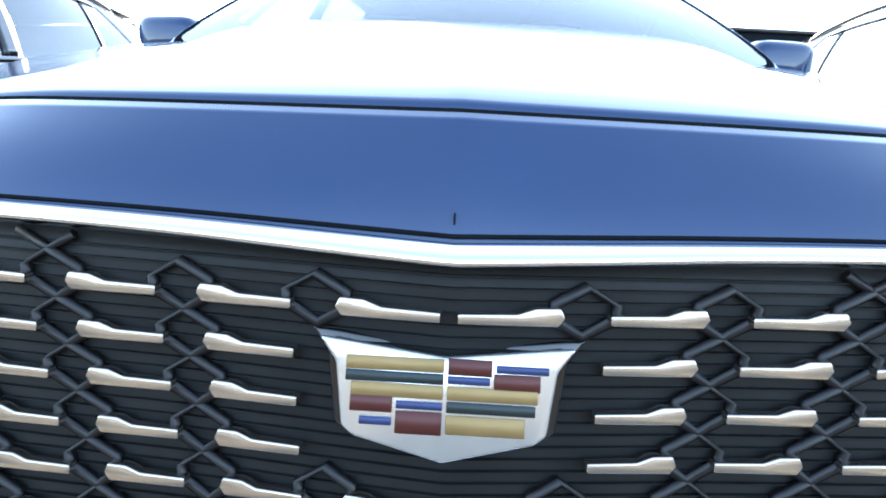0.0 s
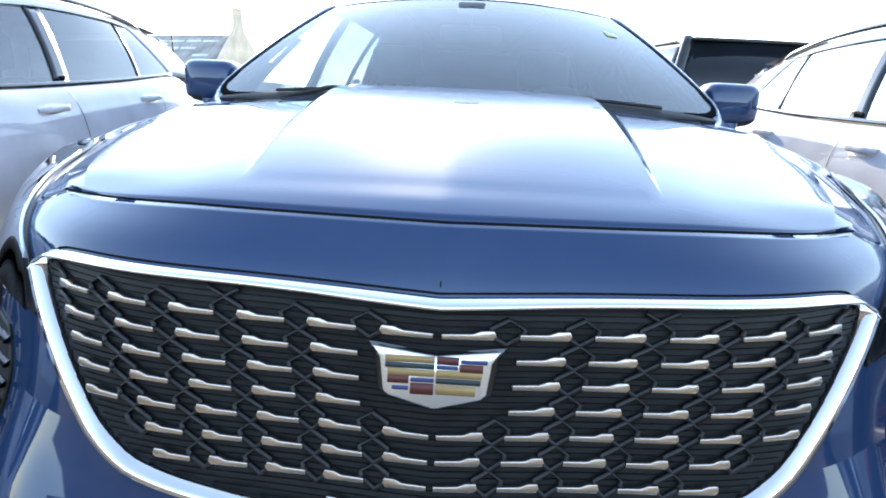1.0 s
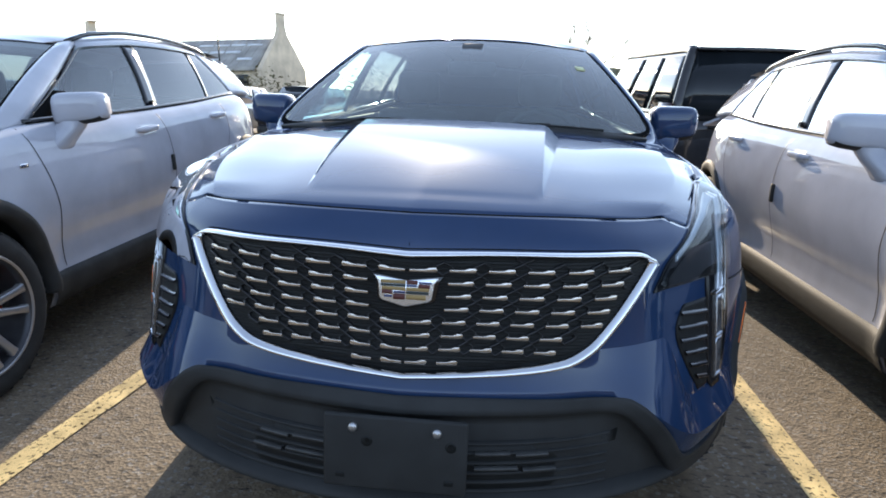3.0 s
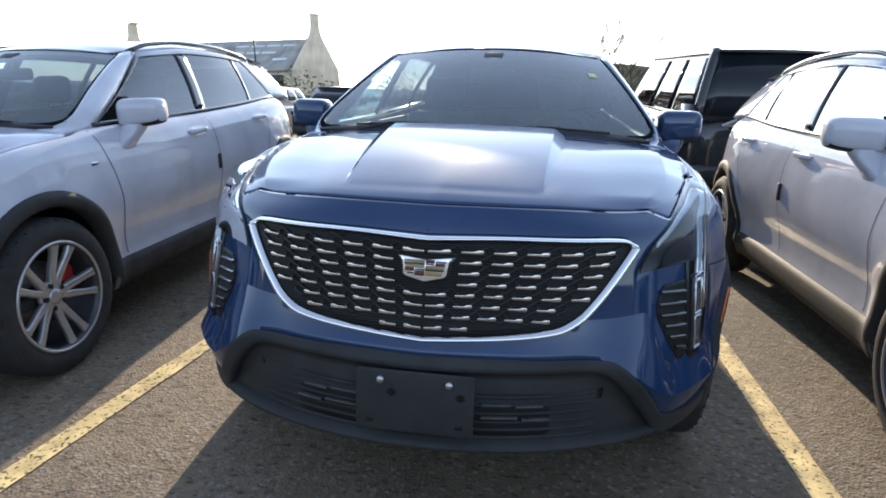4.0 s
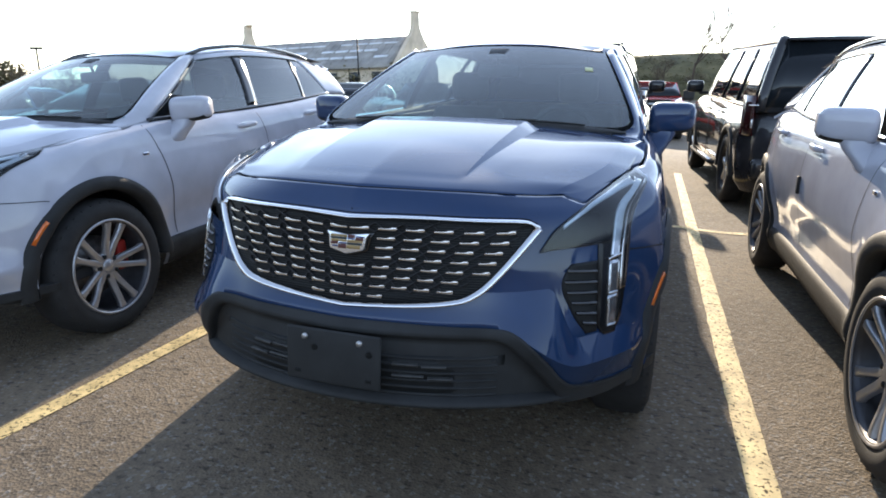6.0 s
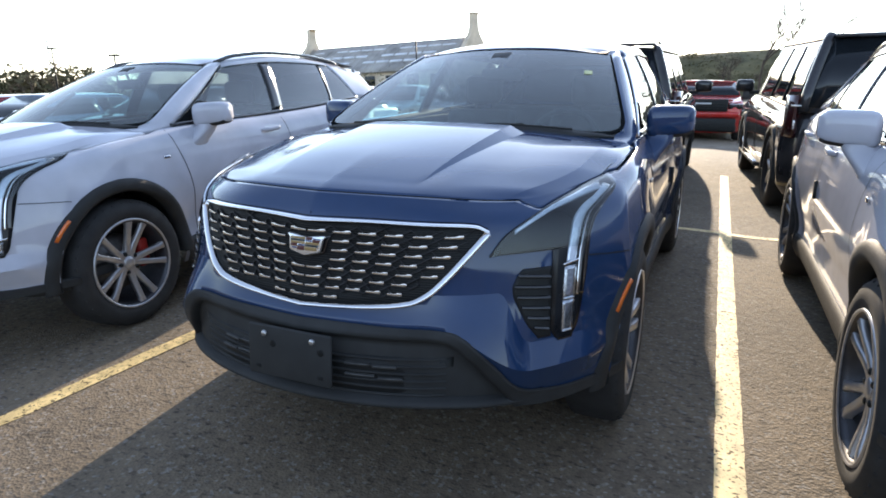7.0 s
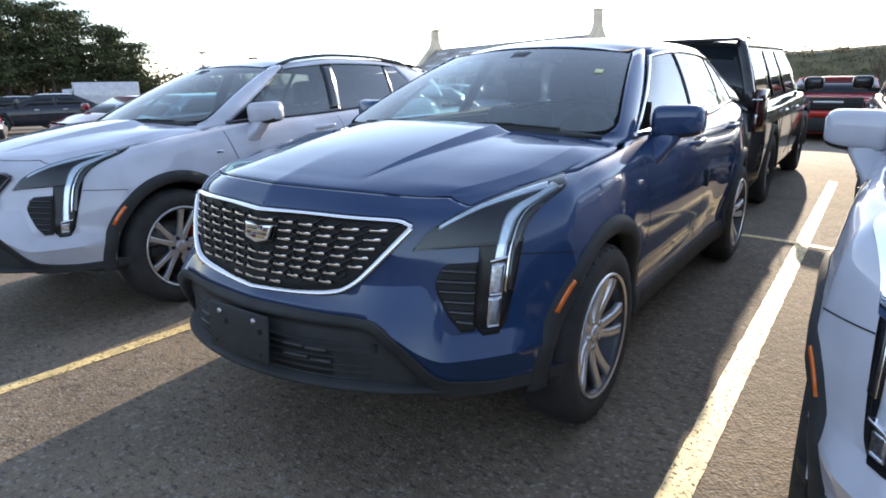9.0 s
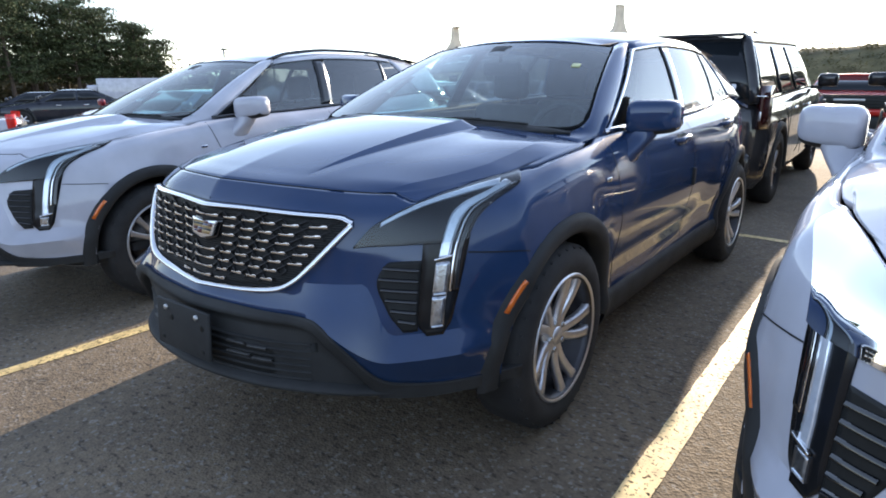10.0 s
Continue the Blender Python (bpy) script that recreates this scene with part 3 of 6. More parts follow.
def interior(car):
    P = [[(x, 1.22 + 0.52 * v + 0.20 * x * x, 1.105 - 0.015 * v - 0.10 * max(0, v - 0.75)) for v in (j / 6 for j in range(7))] for x in (-0.76 + 1.52 * i / 20 for i in range(21))]
    part("dashboard", slab(P, 0.0, 0.16, centre=(0, 1.7, 0.4)), M_DASH, car, "dark dashboard top")
    ring = [(0.37 + 0.185 * math.cos(a), 1.93 + 0.06 * math.sin(a), 1.03 + 0.165 * math.sin(a)) for a in (2 * math.pi * k / 36 for k in range(36))]
    bm = tube(ring, 0.016, 8, close=True)
    box((0.18, 0.05, 0.12), (0.37, 1.91, 1.02), 0.03, bm)
    box((0.34, 0.025, 0.04), (0.37, 1.92, 1.03), 0.01, bm)
    part("steering_wheel", bm, M_CLOTH, car)
    for x in (-0.37, 0.37):
        bm = box((0.50, 0.14, 0.62), (x, 2.56, 0.86), 0.06, seg=3, turn=pose(0, 0, 0, -14))
        part("seat_back", bm, M_CLOTH, car)
        part("seat_cushion", box((0.50, 0.52, 0.16), (x, 2.28, 0.56), 0.06, seg=3), M_CLOTH, car)
        bm = box((0.26, 0.10, 0.19), (x, 2.66, 1.29), 0.045, seg=3)
        tube([(x - 0.06, 2.65, 1.10), (x - 0.06, 2.66, 1.24)], 0.007, 6, bm)
        tube([(x + 0.06, 2.65, 1.10), (x + 0.06, 2.66, 1.24)], 0.007, 6, bm)
        part("headrest", bm, M_CLOTH, car)
    part("rear_seat", box((1.25, 0.16, 0.62), (0, 3.45, 0.86), 0.06, seg=3, turn=pose(0, 0, 0, -18)), M_CLOTH, car)
    part("cabin_floor", box((1.66, 3.6, 0.06), (0, 2.55, 0.36), 0.01), M_CLOTH, car)
    part("headliner", sheet([[(0.54 * u, y, roof_z(y) - 0.045) for u in (-1, -0.5, 0, 0.5, 1)] for y in (2.12 + 2.1 * i / 8 for i in range(9))]), M_CLOTH, car)
    bm = box((0.24, 0.04, 0.07), (0.0, 1.93, 1.385), 0.02)
    tube([(0, 1.92, 1.42), (0, 1.90, 1.49)], 0.01, 6, bm)
    box((0.11, 0.10, 0.025), (0.0, 1.91, 1.478), 0.01, bm, turn=pose(0, 0, 0, 24))
    part("rear_view_mirror", bm, M_CLOTH, car)
    for sg in (-1, 1):
        P = [[(sg * (0.79 - 0.05 * v), y, lerp(0.35, 1.11, v)) for v in (0, 0.5, 1)] for y in (1.55, 2.3, 3.0, 4.1)]
        part("door_lining", slab(P, 0, 0.02), M_CLOTH, car)


# ---- wheels ----
def wheel_meshes(sport):
    R, W = 0.370, 0.112
    rim = 0.257 if sport else 0.252
    tyre = lathe([(-W + .02, rim - .006), (-W, rim + .012), (-W - .004, rim + .06), (-W + .012, R - .022), (-W + .032, R - .004), (0, R), (W - .032, R - .004), (W - .012, R - .022), (W + .004, rim + .06), (W, rim + .012), (W - .02, rim - .006)], 64)
    for k in range(72):                                   # shoulder blocks
        a = 2 * math.pi * k / 72
        box((0.030, 0.012, 0.006), (0, 0, 0), bm=tyre, turn=pose(0, 0, 0, math.degrees(a)) @ pose(W - 0.026, 0, R - 0.0150, 0, 18)) if k % 2 == 0 else None
    barrel = lathe([(W - .004, rim + .004), (W + .002, rim - .002), (W - .006, rim - .014), (W - .03, rim - .022), (-W + .03, rim - .03), (-W + .03, .06), (-.02, .055)], 64)
    edge = lathe([(W - .006, rim + .005), (W + .003, rim + .001), (W + .002, rim - .006), (W - .010, rim - .014)], 64)
    disc = lathe([(-.03, .05), (-.03, .165), (-.045, .165), (-.045, .05)], 40)
    spoke = bmesh.new()
    n = 6
    rows = []
    for i in range(n + 1):
        t = i / n
        r = lerp(0.034, rim - 0.006, t)
        w = lerp(0.020, 0.014 if sport else 0.017, t ** 0.7) + 0.010 * smooth(0.78, 1, t)
        sway = (0.0 if sport else 0.014) * math.sin(math.pi * t)
        xf = lerp(W - 0.040, W - 0.010, smooth(0.15, 1, t))
        rows.append([(xf - .03, sway - w, r), (xf - .004, sway - w, r), (xf, sway - w * .6, r), (xf - .001, sway, r), (xf, sway + w * .6, r), (xf - .004, sway + w, r), (xf - .03, sway + w, r), (xf - .03, sway - w, r)])
    sheet(rows, bm=spoke)
    cap = lathe([(W - .075, .075), (W - .052, .072), (W - .048, .040), (W - .040, .038), (W - .034, .033), (W - .033, .0)], 32)
    nut = lathe([(W - .07, .0125), (W - .038, .0125), (W - .034, .008), (W - .034, 0)], 8)
    out = {}
    for nm, bm, mat in (("tyre", tyre, M_RUBBER), ("rim", barrel, M_DARKALLOY), ("rim_edge", edge, M_SPORTALLOY if sport else M_ALLOY), ("brake_disc", disc, M_BRAKE), ("spoke", spoke, M_SPORTALLOY if sport else M_ALLOY), ("hub_cap", cap, M_SPORTALLOY if sport else M_ALLOY), ("wheel_nut", nut, M_GRILLE if sport else M_STEEL)):
        me = bpy.data.meshes.new(nm)
        bm.normal_update()
        bm.to_mesh(me)
        bm.free()
        me.materials.append(mat)
        out[nm] = me
    return out


def wheel(car, ms, m, caliper=False):
    w = part("wheel", ms["rim"], None, car, m=m)
    part("tyre", ms["tyre"], None, w, "black rubber tyre")
    part("brake_disc", ms["brake_disc"], None, w)
    part("hub_cap", ms["hub_cap"], None, w)
    part("rim_edge", ms["rim_edge"], None, w)
    for k in range(10):
        a = 36 * k + (6 if k % 2 else -6)
        part("spoke", ms["spoke"], None, w, m=pose(0, 0, 0, a))
    for k in range(5):
        part("wheel_nut", ms["wheel_nut"], None, w, m=pose(0, 0, 0, 72 * k + 18) @ pose(0, 0, 0.056))
    if caliper:
        bm = box((0.05, 0.07, 0.17), (0.0, 0.155, 0.02), 0.015)
        part("brake_caliper", bm, M_CALIPER, w, "red brake caliper")
    return w


# ---- front details ----
g_top = curve((0, 0.25, 0.45, 0.515, 0.545), (0.937, 0.940, 0.936, 0.931, 0.916))
g_bot = curve((0, 0.12, 0.23, 0.355, 0.408, 0.453, 0.50, 0.545), (0.677, 0.682, 0.692, 0.713, 0.742, 0.790, 0.852, 0.916))


def on_skin(x, z, rise):
    """A point over the front skin, lifted along its normal."""
    e = 0.004
    p, q, r = shell(skin(x, z), z), shell(skin(x + e, z), z), shell(skin(x, z + e), z + e)
    n = (Vector(q) - Vector(p)).cross(Vector(r) - Vector(p)).normalized()
    if n.y > 0:
        n = -n
    return Vector(p) + n * rise, n


def grille(car, bright):
    xs = [0.535 * math.sin(math.pi / 2 * i / 26) for i in range(27)]
    xs = [-x for x in xs[:0:-1]] + xs
    P = [[tuple(on_skin(x, lerp(g_bot(abs(x)), g_top(abs(x)), j / 12), 0)[0]) for j in range(13)] for x in xs]
    g = part("grille", slab(P, 0.003, 0.01), M_GRILLE, car, "black mesh grille with bright bars in a bright frame" if bright else "black mesh grille")
    # surround: top rail, and the side-and-bottom sweep, each a raised strip with a rounded face
    def rail(outline, width, rise):
        pts = [on_skin(x, z, 0) for x, z in outline]
        rows = []
        for i, (p, n) in enumerate(pts):
            t = (pts[min(i + 1, len(pts) - 1)][0] - pts[max(i - 1, 0)][0]).normalized()
            b = n.cross(t).normalized()
            w = width(i / (len(pts) - 1)) / 2
            up = b.z if abs(b.z) > 0.2 else (0.9 if b.y * 1 > 0 else -0.9) * 0.5
            rows.append([tuple(p + b * w * k + n * (h * (1 - 0.42 * k * up))) for k, h in ((-1, 0.0), (-1, rise * .8), (-.8, rise), (.0, rise * 1.05), (.8, rise), (1, rise * .8), (1, 0.0))])
        return sheet(rows)
    top = [(x, g_top(abs(x)) + 0.0005) for x in (-0.547 + 1.094 * i / 90 for i in range(91))]
    xs2 = [0.549 * math.sin(math.pi / 2 * i / 44) for i in range(45)]
    low = [(x, g_bot(abs(x))) for x in [-x for x in xs2[:0:-1]] + xs2]
    low = [(x, z - 0.004) for x, z in low]
    mat = M_CHROME if bright else M_GLOSSBLACK
    part("top_rail", rail(top, lambda t: 0.0135, 0.018), mat, g, "bright chrome rail" if bright else "")
    edge = [(x, z + .0100) for x, z in top]
    part("rail_gap", rail(edge, lambda t: 0.0026, 0.0018), M_CERAMIC, g)
    p, n = on_skin(0, g_top(0) + .0195, .0005)
    part("nose_seam", box((.0012, .002, .008), tuple(p), .0003), M_CERAMIC, g)
    part("lower_frame", rail(low, lambda t: 0.0195, 0.018), mat, g, "bright chrome frame" if bright else "")
    # columns lean towards the middle as they go down
    def at(x, z, rise):
        return on_skin(x * (1 - 1.05 * (0.912 - z)), z, rise)
    def inside(x, z, mx=0.010, mz=0.017):
        a = abs(x * (1 - 1.05 * (0.912 - z)))
        return a < 0.53 and g_bot(a + mx) + mz < z < g_top(a) - 0.008
    pitch, first = 0.0287, 0.905
    crest = lambda x, z: abs(x * (1 - 1.05 * (0.912 - z))) < 0.088 and 0.818 < z < 0.900
    edges = [0.078 + 0.086 * k for k in range(6)]
    # fine ribs behind
    bm = bmesh.new()
    for k in range(37):
        z = 0.926 - 0.0072 * k
        run = [x for x in (-0.53 + 1.06 * i / 90 for i in range(91)) if g_bot(abs(x)) + 0.006 < z < g_top(abs(x)) - 0.006]
        if len(run) < 3:
            continue
        pts = [on_skin(x, z, 0.003) for x in run]
        sheet([[tuple(p + Vector((0, 0, dz)) + n * h) for dz, h in ((-0.0009, 0), (-0.0004, 0.003), (0.0004, 0.003), (0.0009, 0))] for p, n in pts], bm=bm, flat=True)
    part("fine_ribs", bm, M_GRILLE, g)
    # cells between the columns
    bm = bmesh.new()
    for sg in (-1, 1):
        for xb in edges:
            for r in range(-1, 9):
                zc = first - pitch * r + 0.002
                hw, hh = 0.019, pitch * 0.5
                ring = [(xb, zc + hh), (xb - hw, zc + 0.004), (xb - hw, zc - 0.004), (xb, zc - hh), (xb + hw, zc - 0.004), (xb + hw, zc + 0.004)]
                ok = all(inside(sg * x, z) for x, z in ring) and not crest(sg * xb, zc)
                if not ok:
                    if inside(sg * xb, zc - hh + 0.004) and not crest(sg * xb, zc):
                        ring = [p for p in ring if inside(sg * p[0], p[1])]
                        if len(ring) > 1:
                            cell = tube([tuple(at(sg * x, z, 0.007)[0]) for x, z in ring], 0.0034, 5, None if bright else bm)
                            if bright:
                                part("mesh_cell", cell, M_LATTICE, g)
                    continue
                cell = tube([tuple(at(sg * x, z, 0.007)[0]) for x, z in ring], 0.0038, 6, None if bright else bm, close=True)
                if bright:
                    part("mesh_cell", cell, M_LATTICE, g)
    if not bright:
        part("lattice", bm, M_GRILLE, g)["kind"] = "stuff"
    # one bright bar in each cell, thick towards the outside
    def bar(mw):
        return prism([(-mw, -0.0042), (mw - 0.004, -0.0052), (mw, 0.0), (mw - 0.003, 0.0058), (mw * 0.45, 0.0056), (mw * 0.10, 0.0020), (-mw, 0.0018)], -0.008, 0.0010)
    bars = {}
    lefts = [0.003] + [e + 0.013 for e in edges]
    rights = [e - 0.013 for e in edges] + [0.545]
    for c in range(6):
        mw = (rights[c] - lefts[c]) / 2
        for sg in (-1, 1):
            b = bar(mw)
            if sg < 0:
                bmesh.ops.scale(b, vec=(-1, 1, 1), verts=b.verts[:])
                bmesh.ops.reverse_faces(b, faces=b.faces[:])
            me = bpy.data.meshes.new("grille_bar")
            b.normal_update()
            b.to_mesh(me)
            b.free()
            me.materials.append(M_SATIN if bright else M_GRILLE)
            for r in range(9):
                z = first - pitch * r
                xm = (rights[c] + lefts[c]) / 2
                if crest(sg * xm, z) or not (inside(sg * (xm + mw * 0.7), z) and inside(sg * (xm - mw), z)):
                    continue
                p, n = at(sg * xm, z, 0.008)
                q, _ = at(sg * (xm + 0.01), z, 0.008)
                t = (q - p).normalized() * sg
                yaw = math.degrees(math.atan2(t.y, t.x))
                part("grille_bar", me, None, g, m=Matrix.Translation(p) @ pose(0, 0, 0, 0, 0, yaw) @ pose(0, 0, 0, -5) @ Matrix.Diagonal((1 - 1.05 * (0.912 - z), 1, 1, 1)))
    crest_badge(car, bright)


def crest_badge(car, bright):
    """A shield-shaped badge built from plain coloured fields."""
    base, n = on_skin(0, 0.860, 0.012)
    M = pose(0, base.y, 0.861, -18)
    def shield(k, w=0.0725, h=0.030):
        return [(-w * k, h * k), (0, h * k * 0.72), (w * k, h * k), (w * k * .86, h * k * .55), (w * k * 0.79, -h * k * 0.62), (w * k * .70, -h * k * .80), (0, -h * k * 1.22), (-w * k * .70, -h * k * .80), (-w * k * .79, -h * k * .62), (-w * k * .86, h * k * .55)]
    b = part("badge", prism(shield(1.0), -0.010, 0.002), M_BADGE, car, "shield badge with coloured fields", m=M)
    back = part("backing", prism(shield(1.13), 0.006, 0.002), M_GLOSSBLACK, b, m=pose(0, 0.008, 0.001))
    rows = [0.0168, 0.0095, 0.0022, -0.0055, -0.0150]
    plan = [[("g", -.050, -.001), ("r", .001, .023), ("b", .025, .051)],
            [("k", -.050, -.001), ("b", .001, .022), ("r", .024, .047)],
            [("g", -.047, -.001), ("g", .001, .046)],
            [("r", -.047, -.026), ("b", -.024, -.001), ("k", .001, .045)],
            [("b", -.042, -.026), ("r", -.024, -.001), ("g", .001, .040)]]
    mats = {"g": M_GOLD, "r": M_CREST_RED, "b": M_CREST_BLUE, "k": M_CREST_BLACK}
    for z, fields in zip(rows, plan):
        for key, x0, x1 in fields:
            hh = 0.0044 if key == "r" else (0.0021 if key == "b" else 0.0029 if key == "k" else 0.0037)
            tall = 1.35 if (z < -0.01 and key != "b") else 1.0
            part("field", box(((x1 - x0) * 1.12, 0.0016, hh * 2.1 * tall), ((x0 + x1) / 2 * 1.12, -0.0103, z), 0.0004, seg=1), mats[key], b)


lamp_bot = curve((.566, .60, .735, .80, .828, .837, .85, .883, .925, .947), (.842, .846, .848, .848, .854, .890, .924, .966, 1.000, 1.022))
vent_left = curve((.586, .655, .744, .79, .80), (.708, .668, .636, .652, .662))
bezel_right = curve((.566, .608, .635, .781, .864, .90), (.786, .802, .806, .824, .833, .838))


def headlamp(car, sg, m_paint, sport):
    h = part("headlamp", slab(strip_s(.566, .945, lamp_bot, lamp_top, 52, 10, sg), 0.0042, 0.02), M_LAMPBLACK, car, "swept-back headlamp with a vertical light strip below")
    part("lower_bezel", slab(strip_z(.566, .868, curve((.566, .60), (.755, .737)), bezel_right, 24, 6, sg), 0.0036, 0.02), M_LAMPBLACK, h)
    # light guides: one along the top edge, one sweeping down
    a = lambda s: lamp_top(s) - 0.020
    b = lambda s: lamp_top(s) - 0.007
    part("upper_light_guide", slab(strip_s(.628, .884, a, b, 40, 3, sg), 0.0085, 0.004), M_DRL, h, "pale light guide")
    t = (0, .2, .45, .60, .72, .82, .92, 1.0)
    ls, lz = curve(t, (.772, .775, .779, .784, .794, .816, .858, .896)), curve(t, (.70, .76, .831, .884, .934, .960, .984, 1.010))
    rs, rz = curve(t, (.790, .793, .798, .805, .812, .826, .863, .910)), curve(t, (.70, .76, .829, .872, .905, .938, .970, 1.002))
    foot = -.24 if sport else .37
    up = lambda i: lerp(foot, 1.0, i / 40)
    def guide(i, j):
        t = up(i)
        q = max(0.0, t)
        drop = .20 * min(0.0, t)                          # straight down below the curve's foot
        return shell(sg * lerp(ls(q) - (.003 if sport else .005) * (1 - i / 40), rs(q) - .002, j / 4), lerp(lz(q), rz(q), j / 4) + drop)
    P = [[guide(i, j) for j in range(5)] for i in range(41)]
    part("light_guide", slab(P, 0.0075, 0.005), M_DRL, h, "pale swept light guide")
    P = [[shell(sg * (rs(i / 44) + lerp(.004, .0085, j / 2)), rz(i / 44)) for j in range(3)] for i in range(-7, 45)]
    part("edge_line", slab(P, 0.010, 0.006), M_CHROME, h, "thin bright edge line")
    P = [[shell(sg * (rs(i / 44) + lerp(.0105, .024, j / 3)), rz(i / 44) - .004 * (i / 44)) for j in range(4)] for i in range(-9, 40)]
    part("outer_bezel", slab(P, 0.006, 0.008), M_GLOSSBLACK, h)
    left2, right2 = curve((.59, .70, .80), (.761, .763, .767)), curve((.59, .70, .80), (.786, .791, .796))
    for k, (z, tall) in enumerate(((.590, .050),) if sport else ((.590, .098), (.690, .104))):     # clear stepped reflectors
        bm = slab(strip_z(z, z + tall, left2, right2, 8, 4, sg), 0.0085, 0.007)
        block = part("light_block", bm, M_REFLECTOR, h, "clear stepped light block")
        part("light_rib", slab(strip_z(z + .002, z + .007, lambda q: left2(q) + 0.002, lambda q: right2(q) - 0.002, 3, 3, sg), 0.0105, 0.004), M_DRL, block)
    step = .643 if sport else .7965
    P = [[shell(sg * lerp(.762, .799, i / 8), step + .010 * i / 8 + .006 * q) for q in (0, .5, 1)] for i in range(9)]
    part("light_step", slab(P, 0.0115, 0.006), M_CHROME, h, "small chrome step")
    low = lambda s: max(lamp_bot(s), 0.0) + 0.002
    high = lambda s: lamp_top(s) - 0.001
    A, N = normals(strip_s(.572, .942, low, high, 52, 10, sg), CORE)
    part("lens", sheet((A + N * .012).tolist()), M_LENS, h, "clear lamp lens").visible_shadow = False
    # air vent beside the strip
    v = part("side_vent", slab(strip_z(.584, .800, vent_left, level(.738), 22, 8, sg), 0.003, 0.015), M_GRILLE, car, "black slatted corner vent")
    for k in range(6):
        z = .612 + k * 0.032
        rows = [[tuple(Vector(shell(sg * lerp(vent_left(z) + 0.006, .735, i / 8), z + 0.010 - 0.0016 * i)) + Vector((sg * 0.35, -0.93, 0)) * dy + Vector((0, 0, dz)))
                 for dy, dz in ((0, -.004), (.013, -.003), (.015, .001), (.004, .006), (0, .006))] for i in range(9)]
        part("slat", sheet(rows), M_GLOSSBLACK, v)


low_edge = curve((0, .44, .485, .515, .555, .60, .64, .67, .70, .80, .93), (.638, .638, .636, .622, .582, .525, .465, .434, .420, .398, .392))


def i_top(s):
    """Upper edge of the black lower fascia: level, then down to the corner, then level to the wheel."""
    return low_edge(abs(s))


mouth_top = curve((0, .40, .462, .488, .538, .60, .645, .675), (.610, .612, .611, .602, .553, .470, .402, .350))


def sunk(s, z):
    """How far the mouth of the lower bumper lies behind its face."""
    return .034 * smooth(.0, .014, mouth_top(abs(s)) - z) * (1 - smooth(.60, .68, abs(s)))


